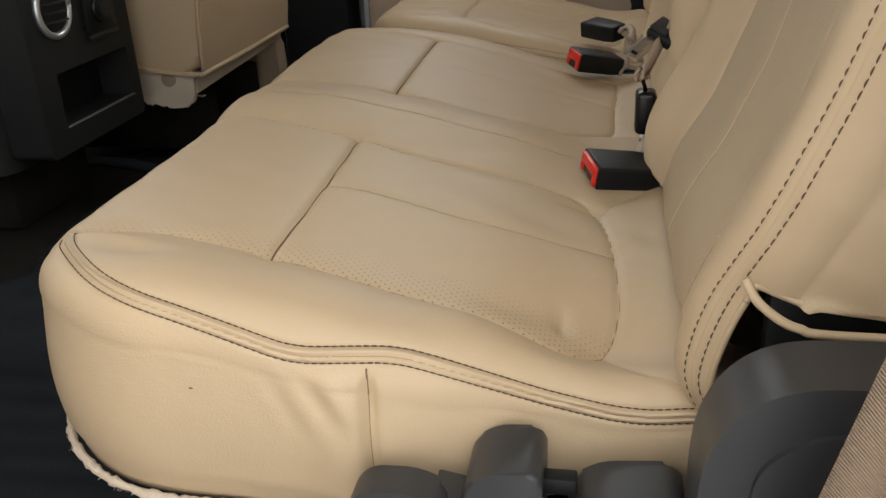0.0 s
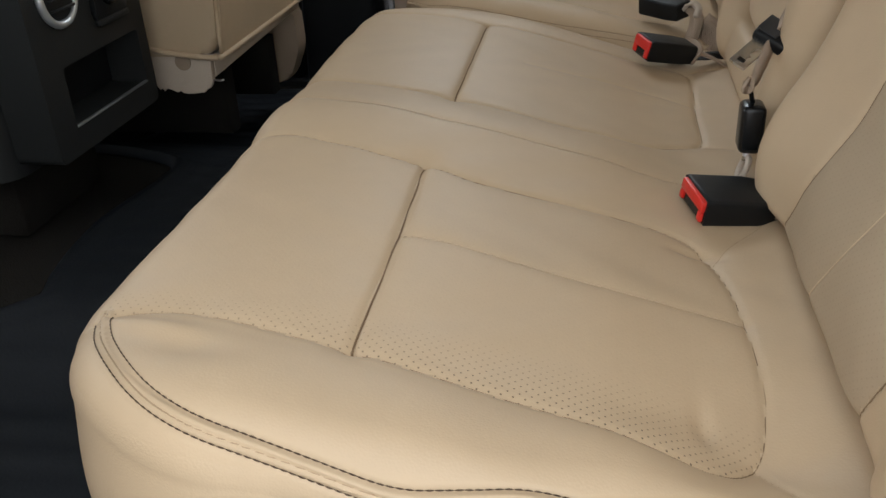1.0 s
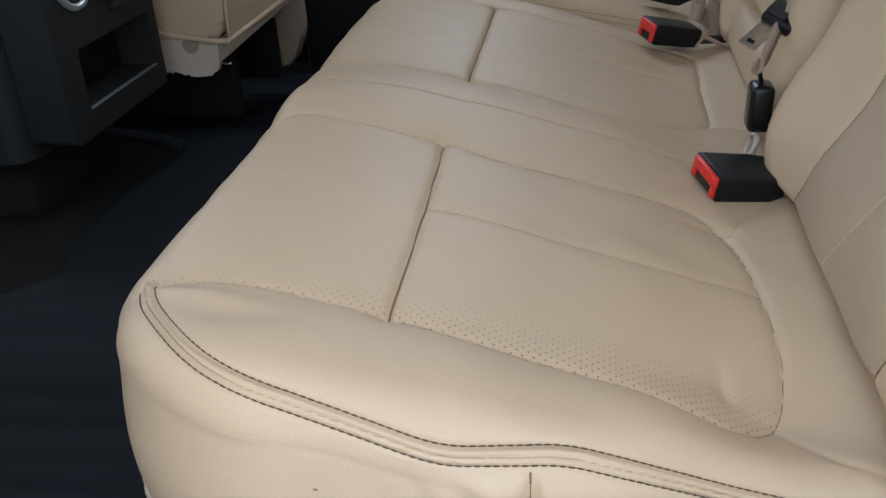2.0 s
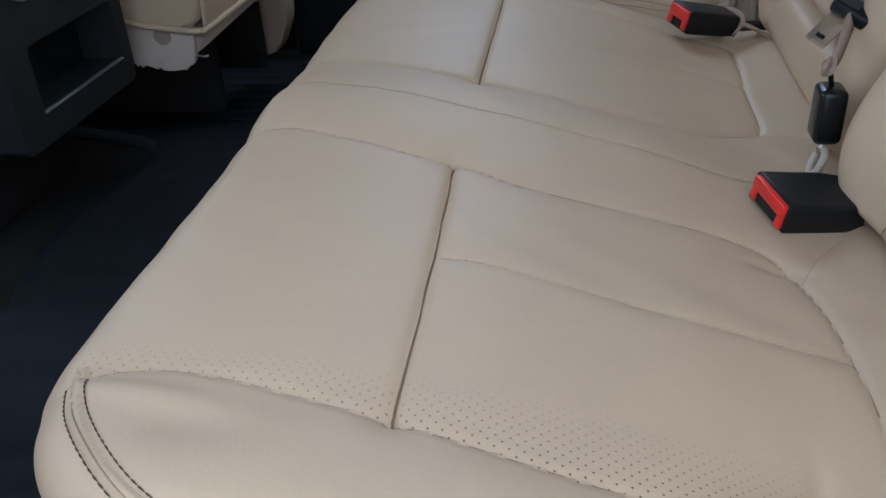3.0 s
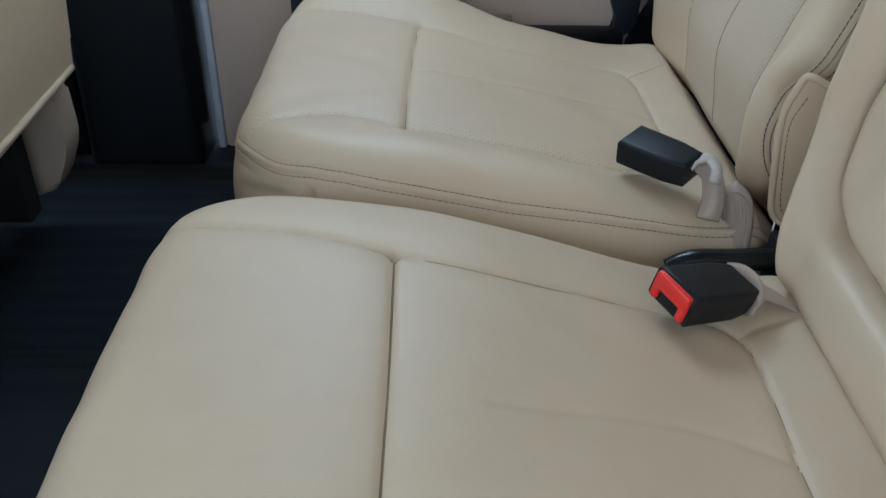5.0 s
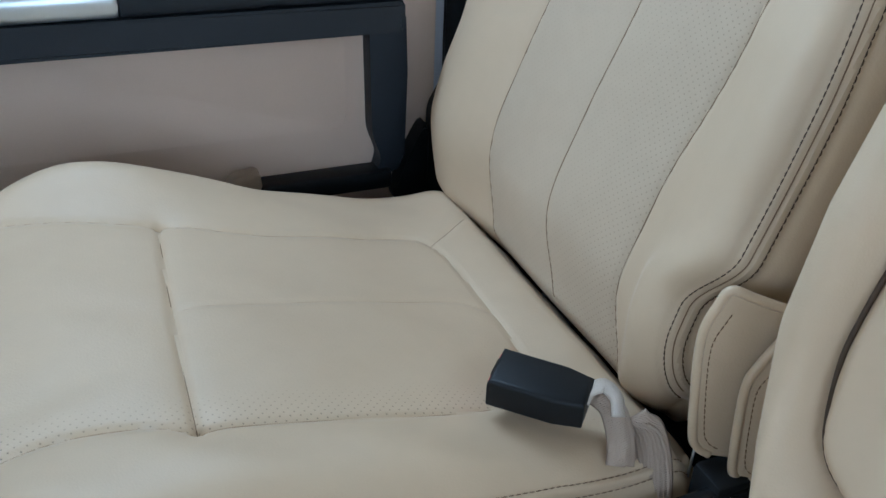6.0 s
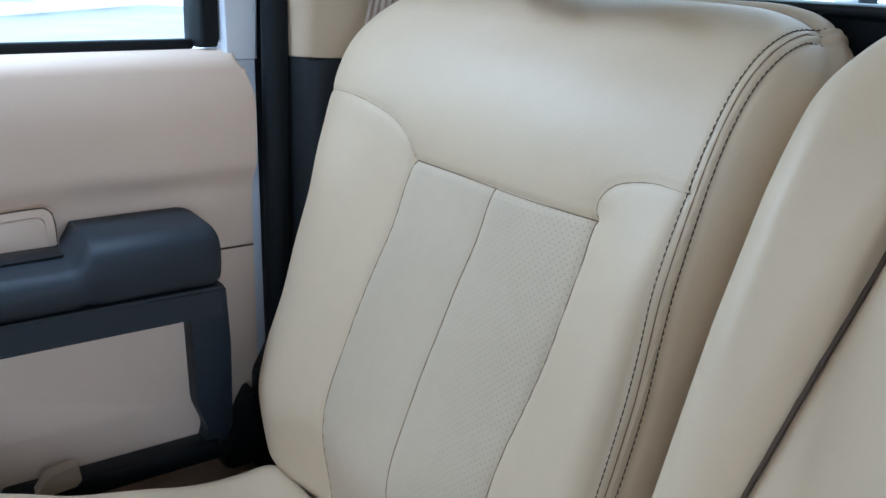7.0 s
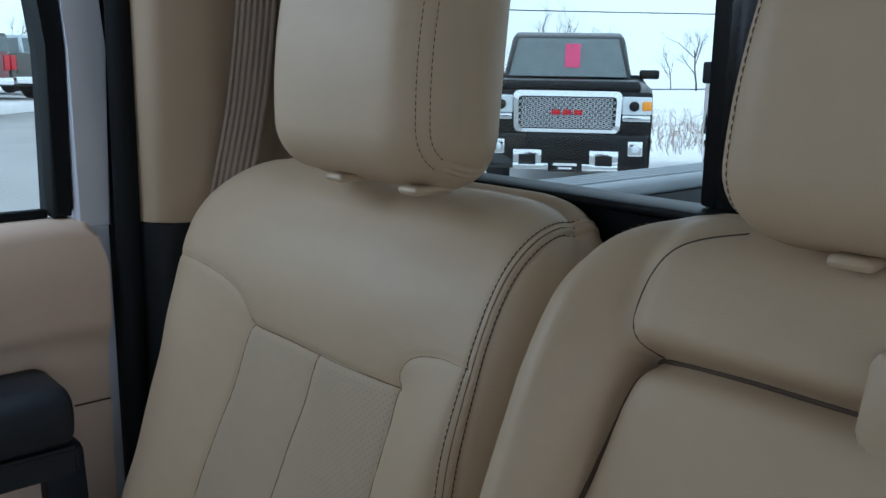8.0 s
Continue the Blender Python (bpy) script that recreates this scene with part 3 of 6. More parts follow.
def cushion_dents(x, y):
    k = -0.006 * np.exp(-((x - 0.395) / 0.007) ** 2 - ((y - 0.135) / 0.018) ** 2)
    k = k - 0.005 * np.exp(-((x - 0.405) / 0.016) ** 2 - ((y - 0.338) / 0.006) ** 2)
    k = k + 0.004 * np.exp(-((x - 0.06 - (y - 0.10) * 0.6) / 0.05) ** 2 - ((y - 0.105 + (x - 0.06) * 0.15) / 0.009) ** 2)
    k = k - 0.003 * np.exp(-((x - 0.10) / 0.02) ** 2 - ((y - 0.085) / 0.015) ** 2)
    return k + 0.0007 * np.sin(x * 61 + 3 * np.sin(y * 23)) * np.sin(y * 47 + 1.3)


def corner_rise(x):
    """How far the welt's middle line lies above its usual height: it climbs at the front corner and kinks over the side seam."""
    return sum(np.interp(np.asarray(x) + d, *CORNER_RISE) for d in (-0.012, -0.006, 0.0, 0.006, 0.012)) / 5


CORNER_RISE = ([0.0, 0.03, 0.047, 0.066, 0.085, 0.106, 0.14, 0.173, 0.205, 0.232, 0.244, 0.256, 0.28, 0.296, 0.31, 0.324, 0.355, 0.386, 0.45],
                     [0.0238, 0.0236, 0.0225, 0.0195, 0.016, 0.013, 0.0083, 0.0029, -0.0015, -0.0045, -0.0022, 0.0008, 0.0065, 0.0093, 0.0077, 0.005, -0.0004, -0.0048, -0.008])


def welt_near(x, y, q):
    """A double-stitched edge: a fold between two rows, 10 mm apart, and the front panel puffed up against the side seam."""
    on = (y < 0.125) & (x < 0.52)
    skirt = 0.0045 * bump01((-0.01 - q) / 0.08) * bump01((0.17 - x) / 0.1)
    q = q - corner_rise(x)
    k = 0.0028 * np.exp(-((q - 0.0190) / 0.0042) ** 2) - 0.0034 * np.exp(-((q - 0.0182) / 0.0012) ** 2)
    k = k - 0.0016 * np.exp(-((q - 0.0242) / 0.0016) ** 2) - 0.0016 * np.exp(-((q - 0.0142) / 0.0016) ** 2)
    below = bump01((0.012 - q) / 0.012) * (y < 0.10)
    k = k + 0.0045 * below * np.exp(-((x - 0.262) / 0.022) ** 2) - 0.006 * below * np.exp(-((x - 0.281) / 0.0045) ** 2)
    k = k + 0.0016 * below * np.sin((x - 0.28) * 210 + q * 120) * np.exp(-((x - 0.255) / 0.03) ** 2 - ((q + 0.012) / 0.02) ** 2)
    return np.where(on, k, 0.0) + skirt * (y < 0.5)


FINE = (0.0022, 0.0030, 0.0018, 0.014)
SOFT = (0.0012, 0.0030, 0.0008, 0.010)
DEEP = (0.0032, 0.0026, 0.0018, 0.012)
wide_seams = [(p, *FINE) for p in (N_OUT, N_LOOP, N_IN, M_OUT, M_LOOP, M_IN)]
wide_seams += [(p, *DEEP) for p in (N_CROSS, M_CROSS)] + [(p, *SOFT) for p in (N_MID, M_MID, HUMP, R_SEAM1, R_SEAM2, R_SEAM3, R_SEAM4)]
side_line = lambda x, y: np.interp(x, [0.0, 0.05, 0.16, 0.25], [0.287, 0.285, 0.276, 0.275])

bench = thing("rear_bench_seat", "tan leather two-place rear bench seat with perforated inserts and dark stitching", "car seat", m=pose(0.25, 0.48, FLOOR_Z))
IDENT = Matrix()
draw_in = lambda x, y: (0.0, 0.035 * bump01((x - 0.27) / 0.15) * bump01((0.16 - y) / 0.14))
pad = Pad(-0.004, 0.54, 0.014, 0.935, (0.145, 0.05, 0.085, 0.05), 0.032, cushion_wide, side_line, wide_seams, cushion_dents, welt_near, step=0.0027, tuck=0.004, side_bulge=0.004, warp=draw_in, fine=0.0011)
NEAR_FRONT = N_OUT + N_CROSS[1:-1] + N_IN
MID_FRONT = M_OUT + M_CROSS[1:-1] + M_IN


def choose_wide(x, y, q):
    k = np.zeros(x.shape, int)
    k[inside(x, y, NEAR_FRONT)] = 1
    k[inside(x, y, N_LOOP)] = 2
    k[inside(x, y, MID_FRONT)] = 3
    k[inside(x, y, M_LOOP)] = 4
    k[(q < 0.014) & (y < 0.3)] = 5
    k[q < 0.003] = 5
    k[(q < 0.011) & (x > 0.28) & (y < 0.1)] = 6
    k[(q < 0.009) & (k == 5)] = 7
    return k


pad.build([("cushion_bolster", M_LEATHER, ""), ("front_insert", M_PERF, "perforated leather"), ("seat_insert", M_PERF, "perforated leather"),
           ("middle_front_insert", M_LEATHER, ""), ("middle_seat_insert", M_LEATHER, ""), ("edge_welt", M_LEATHER_SIDE, ""),
           ("rear_side_panel", M_LEATHER, ""), ("side_panel", M_LEATHER_SIDE, "coarse-grained leather")], choose_wide, IDENT, bench)
seam_lines(pad, [N_LOOP, M_LOOP], M_FINE_SEAM, IDENT, bench, radius=0.0006)
seam_lines(pad, [N_OUT, N_IN], M_FOLD_SHADE, IDENT, bench, radius=0.0006)
seam_lines(pad, [M_CROSS, N_CROSS], M_FINE_SEAM, IDENT, bench, radius=0.0009, sink=0.0003)
seam_lines(pad, [R_SEAM1, R_SEAM2, R_SEAM3, R_SEAM4, M_IN, M_OUT], M_FOLD_SHADE, IDENT, bench, radius=0.0004)
stitches("seat_stitching", *[np.array(a) for a in (pad.at(*np.array(resample(smooth_line(N_MID), 0.004)).T, 0.0002)[0], np.tile([0, 0, 1.0], (len(resample(smooth_line(N_MID), 0.004)), 1)))],
         M_PALE_THREAD, IDENT, bench, 0.0035, 0.0012, 0.0004, "pale stitching")
stitches("seat_stitching", *[np.array(a) for a in (pad.at(*np.array(resample(smooth_line(HUMP), 0.004)).T, 0.0002)[0], np.tile([0, 0, 1.0], (len(resample(smooth_line(HUMP), 0.004)), 1)))],
         M_PALE_THREAD, IDENT, bench, 0.0035, 0.0012, 0.0004, "pale stitching")
on_near = lambda a, b: b < 0.105 and a < 0.53 and not (a > 0.5 and b > 0.06)
for qq in (0.0242, 0.0142):
    stitches("welt_stitching", *pad.edge_line(on_near, lambda u, v: qq + corner_rise(u)), M_THREAD, IDENT, bench, 0.0044, 0.0006, 0.00044, "dark brown stitching", 0.0007)
p, _n = pad.edge_line(on_near, lambda u, v: 0.0182 + corner_rise(u))
tube("welt_crease", p + _n * 0.0002, 0.00045, M_FOLD_SHADE, bench, 5)
sv, _n = pad.plan_line(np.full(16, 0.28), np.linspace(0.0185, 0.0146, 16), 0.105)
tube("side_seam", sv + _n * 0.0002, 0.0006, M_FINE_SEAM, bench, 5)
for x, z, r in ((0.163, 0.373, 0.0010), (0.298, 0.370, 0.0007)):
    bm = bmesh.new()
    bmesh.ops.create_uvsphere(bm, u_segments=8, v_segments=5, radius=r, matrix=pose(x, 0.0113 if x < 0.2 else 0.0172, z) @ Matrix.Diagonal((1.6, 0.25, 0.8, 1)))
    part("scuff_mark", bm, M_BROWN_THREAD, bench, "small dark scuff")
# frayed felt backing under the front corner
rng = np.random.default_rng(5)
edge, _n = pad.edge_line(lambda a, b: (b < 0.34 and a < 0.19), -0.085)
uu = np.clip(edge[:, 0], -0.03, 0.2)
cc = np.stack([0.16 - edge[:, 0], 0.2 - edge[:, 1]], 1)
cc = 0.002 * np.clip(cc, 0, 1) / (np.linalg.norm(cc, axis=1)[:, None] + 1e-6)
fray = np.stack([edge[:, 0] + cc[:, 0], edge[:, 1] + cc[:, 1], side_line(uu, uu) + 0.0 + 0.0006 * rng.standard_normal(len(uu))], 1)
tube("felt_edge", fray, 0.0024 + 0.0022 * rng.random(len(fray)), M_FELT, bench, 7, "frayed pale felt backing")
fv, ff = [], []
for p in resample(fray, 0.0003):
    d = rng.standard_normal(3) * [0.0015, 0.0015, 0.0017] + [-0.0012, -0.0006, -0.0012]
    v, f = tube_data(np.array([p, p + d * 0.6, p + d]), [0.0004, 0.0003, 0.0001], 3)
    ff += [tuple(i + len(fv) for i in q) for q in f]
    fv += v
tagged(link_mesh("felt_fibres", fv, ff, M_FELT, bench), kind="stuff")
box_part("seat_frame", (0.11, 0.10, FLOOR_Z + 0.004), (0.52, 0.90, 0.285), M_BLACK, bench, 0.01, label="black steel seat base")

# single far seat: the same cushion turned round the truck's middle line
MIRROR = 1.458


def flip(line):
    return [(x, MIRROR - y) for x, y in line]


F_IN = [(0.177, 1.064), (0.154, 1.071), (0.122, 1.074), (0.087, 1.071), (0.058, 1.06), (0.042, 1.05), (0.034, 1.04)]
F_OUT = [(0.022, 1.366), (0.04, 1.366), (0.073, 1.362), (0.103, 1.358), (0.145, 1.352), (0.185, 1.348)]
F_LOOP = [(0.185, 1.348), (0.242, 1.338), (0.30, 1.336), (0.36, 1.338), (0.405, 1.342), (0.428, 1.334), (0.44, 1.318), (0.445, 1.283), (0.446, 1.215),
          (0.446, 1.159), (0.44, 1.11), (0.42, 1.08), (0.385, 1.068), (0.333, 1.064), (0.284, 1.063), (0.237, 1.065), (0.177, 1.064)]
F_CROSS = [(0.185, 1.348), (0.181, 1.26), (0.178, 1.16), (0.177, 1.064)]
F_MID = [(0.185, 1.205), (0.205, 1.209), (0.267, 1.214), (0.365, 1.218), (0.418, 1.216), (0.446, 1.196)]
F_REAR1, F_REAR2 = [(0.438, 1.322), (0.455, 1.333), (0.47, 1.344), (0.49, 1.36)], [(0.42, 1.08), (0.44, 1.06), (0.465, 1.035)]


def cushion_far(x, y):
    z = np.interp(x, SPINE[:, 0], SPINE[:, 1])
    z = z + 0.012 * bell(y, 1.405, 0.04) * bump01((0.36 - x) / 0.2) + 0.017 * bell(y, 1.425, 0.035) * bump01((0.30 - x) / 0.16) * bump01((x - 0.0) / 0.12)
    return z + 0.006 * bell(y, 1.02, 0.03) * bump01((0.42 - x) / 0.1)


def far_rise(x):
    return np.interp(x, [0.0, 0.04, 0.055, 0.068, 0.097, 0.128, 0.162, 0.20, 0.27, 0.309, 0.352, 0.40],
                     [-0.002, -0.001, -0.0005, 0.0012, 0.0075, 0.009, 0.006, 0.005, 0.006, 0.0093, 0.0137, 0.0177])


def welt_far(x, y, q):
    on = (y < 1.06) & (x < 0.52)
    q = q - far_rise(x)
    crease = np.sin((q + 0.4 * (y - 1.0)) * 300) * np.exp(-((x - 0.055) / 0.03) ** 2) * bump01((0.008 - q) / 0.012)
    below = bump01((0.010 - q) / 0.012) * (y < 1.03)
    k = 0.0020 * crease - 0.005 * below * np.exp(-((x - 0.098) / 0.004) ** 2) + 0.003 * below * np.exp(-((x - 0.085) / 0.012) ** 2)
    k = k + 0.0022 * np.exp(-((q - 0.0195) / 0.0045) ** 2) - 0.0016 * np.exp(-((q - 0.0175) / 0.0014) ** 2)
    k = k - 0.0014 * np.exp(-((q - 0.0237) / 0.0018) ** 2) - 0.0014 * np.exp(-((q - 0.0150) / 0.0018) ** 2)
    return np.where(on, k, 0.0)


single = thing("rear_single_seat", "tan leather single rear seat with perforated inserts beside the far door", "car seat", m=pose(0.25, 1.21, FLOOR_Z))
pad = Pad(0.012, 0.54, 0.968, 1.462, (0.13, 0.05, 0.13, 0.06), 0.042, cushion_far, lambda x, y: np.full(np.shape(x), 0.30),
          [(p, *FINE) for p in (F_IN, F_OUT, F_LOOP)] + [(F_CROSS, *DEEP)] + [(p, *SOFT) for p in (F_MID, F_REAR1, F_REAR2)],
          lambda x, y: 0.001 * np.sin(x * 55 + 2 * np.sin(y * 31)) * np.sin(y * 41), welt_far, step=0.003)
FAR_FRONT = F_OUT + F_CROSS[1:-1] + F_IN


def choose_far(x, y, q):
    k = np.zeros(x.shape, int)
    k[inside(x, y, FAR_FRONT)] = 1
    k[inside(x, y, F_LOOP)] = 2
    k[q < 0.003] = 3
    return k


pad.build([("cushion_bolster", M_LEATHER, ""), ("front_insert", M_PERF_FAR, "perforated leather"), ("seat_insert", M_PERF_FAR, "perforated leather"),
           ("side_panel", M_LEATHER_SIDE, "")], choose_far, IDENT, single)
seam_lines(pad, [F_IN, F_OUT, F_LOOP], M_FOLD_SHADE, IDENT, single, radius=0.0006)
seam_lines(pad, [F_CROSS], M_FINE_SEAM, IDENT, single, radius=0.0007)
seam_lines(pad, [F_MID, F_REAR2], M_FOLD_SHADE, IDENT, single, radius=0.0004)
seam_lines(pad, [F_REAR1], M_SEAM, IDENT, single, radius=0.0005)
on_far = lambda a, b: b < 1.06 and a < 0.52 and not (a > 0.5 and b > 1.02)
for qq in (0.0237, 0.0150):
    stitches("welt_stitching", *pad.edge_line(on_far, lambda u, v: qq + far_rise(u)), M_BROWN_THREAD, IDENT, single, 0.0044, 0.0010, 0.0004, "brown stitching", 0.0007)
box_part("seat_frame", (0.03, 1.0, FLOOR_Z + 0.004), (0.52, 1.43, 0.32), M_BLACK, single, 0.01, label="black steel seat base")

# ---- backrests, leaning 16 degrees ----
LEAN = radians(16.07)
SN, CS = math.sin(LEAN), math.cos(LEAN)
BACK = Matrix(((0, SN, -CS, 0.49), (-1, 0, 0, 0), (0, CS, SN, 0.37), (0, 0, 0, 1)))


def up(z):
    return (z - 0.37) / CS


# seams of the far backrest as (y, height over the floor)
B_OUTER = [(1.313, 0.725), (1.325, 0.66), (1.338, 0.60), (1.348, 0.534), (1.348, 0.47), (1.338, 0.42), (1.325, 0.375), (1.31, 0.345)]
B_MIDDLE = [(1.191, 0.725), (1.199, 0.679), (1.209, 0.631), (1.219, 0.571), (1.225, 0.509), (1.225, 0.462), (1.217, 0.425), (1.203, 0.396), (1.193, 0.376)]
B_INNER = [(1.075, 0.726), (1.076, 0.694), (1.082, 0.634), (1.092, 0.581), (1.10, 0.534), (1.103, 0.484), (1.103, 0.437), (1.095, 0.405), (1.08, 0.37)]
B_CROSS = [(1.313, 0.725), (1.25, 0.725), (1.191, 0.724), (1.13, 0.724), (1.075, 0.726)]
B_SHOULDER1 = [(1.313, 0.725), (1.328, 0.743), (1.36, 0.757), (1.42, 0.766), (1.475, 0.767), (1.50, 0.765)]
B_SHOULDER2 = [(1.075, 0.726), (1.074, 0.74), (1.062, 0.754), (1.04, 0.761), (1.02, 0.761), (1.008, 0.761)]


def back_line(line, mirror):
    return [(-(MIRROR - y if mirror else y), up(z)) for y, z in line]


def make_back(parent, mirror):
    sgn = (lambda u: MIRROR + u) if mirror else (lambda u: -u)

    def sway(v):
        """How far the inner edge swings towards the middle above, and away from it at the foot."""
        if mirror:
            return 0.014 + 0.016 * bump01((v - 0.25) / 0.25) - 0.010 * bump01((0.10 - v) / 0.06)
        return 0.022 * bump01((v - 0.25) / 0.25) - 0.028 * bump01((0.155 - v) / 0.055)

    def flare(v):
        return np.interp(v, [-0.02, 0.0, 0.02, 0.04, 0.06, 0.075, 0.09, 0.114, 0.144, 0.20, 0.26, 0.40], [0.026, 0.026, 0.025, 0.023, 0.020, 0.017, 0.012, 0.005, 0.0, -0.001, -0.003, -0.006])

    def h(u, v):
        y = sgn(u)
        low = bump01((0.44 - v) / 0.12)
        k = 0.020 * bell(y, 1.015, 0.045) * low + 0.018 * bell(y, 1.43, 0.06) * low * (bump01((v + 0.10) / 0.13) if mirror else 1.0)
        k = k + (0.012 * bell(v, 0.06, 0.09) + 0.010 * bump01((0.12 - v) / 0.08) * bump01((1.40 - y) / 0.12) - 0.018 * bump01((0.010 - v) / 0.022) * bump01((1.43 - y) / 0.06) if mirror else 0.006 * bell(v, 0.10, 0.08) - 0.016 * bump01((0.085 - v) / 0.09)) + 0.010 * bell(v, 0.44, 0.07) - 0.03 * bump01((0.012 - v) / 0.045) * (bump01((1.43 - y) / 0.06) if mirror else 1.0)
        return k - 0.035 * np.clip((v - 0.40) / 0.14, 0, 2) ** 2

    def fold(d, gauge=0.0058):
        k = 0.0024 * np.exp(-(d / 0.004) ** 2) - 0.0020 * np.exp(-(d / 0.0013) ** 2)
        return k - 0.0013 * np.exp(-((d - gauge) / 0.0016) ** 2) - 0.0013 * np.exp(-((d + gauge) / 0.0016) ** 2)

    def welt(u, v, q):
        y = sgn(u)
        k = np.where(y < 1.1, fold(y - (0.9885 + np.interp(v, [0.30, 0.46], [0.0022, 0.0]) + sway(v) * (v > 0.2))), 0.0)
        return k + (np.where(y > 1.35, fold(y - 1.4415, 0.0042), 0.0) if mirror else 0.0)

    L = [back_line(p, mirror) for p in (B_OUTER, B_MIDDLE, B_INNER, B_CROSS, B_SHOULDER1, B_SHOULDER2)]
    u0, u1 = (-1.512, -0.978) if not mirror else (-0.480, -0.002)
    R = (0.125, 0.115, 0.10, 0.085) if not mirror else (0.115, 0.05, 0.085, 0.10)
    sd = 1 if not mirror else -1
    pd = Pad(u0, u1, -0.035, 0.548, R, 0.04, h, lambda u, v: -0.105 + mirror * 0.10 * bump01((0.100 - v) / 0.016) * (sgn(u) > 1.3),
             [(L[0], *FINE), (L[2], *FINE), (L[3], *FINE), (L[4], *SOFT), (L[5], *SOFT), (L[1], *SOFT)],
             lambda u, v: 0.0012 * np.sin(u * 40 + 2 * np.sin(v * 19)) * np.sin(v * 31 + 0.7), welt, step=0.003, side_bulge=0.008,
             warp=lambda u, v: (sd * sway(v) * bump01((1.09 - sgn(u)) / 0.07) + sd * flare(v) * bump01((sgn(u) - 1.36) / 0.06) * mirror, 0.0))
    ins = L[0][::-1] + L[3][1:-1] + L[2]

    def choose(u, v, q):
        y = sgn(u)
        k = np.zeros(u.shape, int)
        k[v > up(0.74)] = 1
        k[inside(u, v, ins)] = 2
        k[y < 0.9885 + sway(v) * (v > 0.2)] = 3
        if mirror:
            k[y > 1.4415] = 3
        k[q < 0.001] = 3
        if mirror:
            k[(y > 1.450) & (v < 0.086)] = 9
        return k

    pd.build([("backrest_bolster", M_LEATHER, ""), ("backrest_top", M_LEATHER, ""), ("backrest_insert", M_PERF_SHADED_BACK if mirror else M_PERF_BACK, "perforated leather"),
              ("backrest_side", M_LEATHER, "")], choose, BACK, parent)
    seam_lines(pd, [L[0], L[2], L[3]], M_FINE_SEAM, BACK, parent, radius=0.0010)
    seam_lines(pd, [L[1]], M_LEATHER if mirror else M_FINE_SEAM, BACK, parent, radius=0.0010)
    seam_lines(pd, L[4:], M_FINE_SEAM, BACK, parent, radius=0.0006)
    vv = np.linspace(-0.02, 0.547, 200)
    for dy in (0.0058, -0.0058):
        off = np.full(200, dy) if dy > 0 else np.interp(vv, [0.30, 0.46], [-0.0014, -0.0058])
        yy = 0.9885 + off + sway(vv) * (vv > 0.2)
        p, _n = pd.plan_line(yy - MIRROR if mirror else -yy, vv, 0.05)
        stitches("welt_stitching", p + _n * 0.0005, _n, M_THREAD, BACK, parent, 0.0046, 0.0006, 0.0005, "dark stitching")
        if dy < 0:
            yc = yy - off + np.interp(vv, [0.30, 0.46], [0.0022, 0.0])
            p, _n = pd.plan_line(yc - MIRROR if mirror else -yc, vv, 0.05)
            tube("welt_seam", p + _n * 0.0008, 0.00045, M_FINE_SEAM, parent, 5).matrix_basis = BACK
        if mirror:
            stitches("welt_stitching", *pd.plan_line(np.full(200, 1.4415 + dy * 0.72 - MIRROR), vv, 0.05), M_DARK_BROWN_THREAD, BACK, parent, 0.0046, 0.0016, 0.0005, "dark brown stitching")


    if mirror:
        p, _n = pd.plan_line(np.full(60, 1.450 - MIRROR), np.linspace(-0.02, 0.088, 60), 0.05)
        tube("cut_edge", p - _n * 0.001, 0.0022, M_LEATHER, parent, 8).matrix_basis = BACK


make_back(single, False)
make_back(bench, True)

tube("side_piping", smooth_line([(0.4975, 0.006, 0.4680), (0.504, 0.0, 0.4580), (0.5165, -0.003, 0.4485), (0.5265, -0.003, 0.4442), (0.538, -0.003, 0.4415), (0.60, -0.002, 0.44)]), 0.0026, M_LEATHER, bench, 8)

# middle backrest with its folded armrest
ARM = [(0.592, 0.446), (0.584, 0.40), (0.574, 0.30), (0.566, 0.20), (0.566, 0.12), (0.575, 0.08), (0.60, 0.062), (0.66, 0.058), (0.729, 0.057),
       (0.80, 0.058), (0.857, 0.062), (0.888, 0.08), (0.899, 0.12), (0.898, 0.20), (0.887, 0.30), (0.874, 0.40), (0.866, 0.446)]
ARM_TOP = [(0.866, 0.446), (0.85, 0.453), (0.80, 0.456), (0.729, 0.456), (0.66, 0.456), (0.608, 0.453), (0.592, 0.446)]
PILLOW = [(0.853, 0.454), (0.866, 0.470), (0.869, 0.497), (0.862, 0.518), (0.845, 0.536), (0.82, 0.548)]
PILLOW2 = [(1.458 - y, v) for y, v in PILLOW]
neg = lambda line: [(-y, v) for y, v in line]


def mid_h(u, v):
    y = -u
    e = np.abs(y - 0.729)
    k = 0.018 * bump01((e - 0.14) / 0.05) * bump01((0.21 - (e - 0.07)) / 0.05)
    k = k + np.interp(v, [0.0, 0.06, 0.15, 0.22, 0.34, 0.42, 0.47, 0.51], [0.006, 0.010, 0.028, 0.036, 0.030, 0.020, 0.008, 0.0]) * bump01((e - 0.135) / 0.05)
    k = k + 0.008 * bell(v, 0.25, 0.2) * bump01((0.18 - e) / 0.03)
    k = k + 0.014 * bump01((v - 0.45) / 0.025) * bump01((0.15 - e) / 0.03)
    k = k + 0.009 * bump01((0.13 - v) / 0.09) - 0.022 * bump01((0.010 - v) / 0.035)
    return k - 0.035 * np.clip((v - 0.44) / 0.12, 0, 2) ** 2


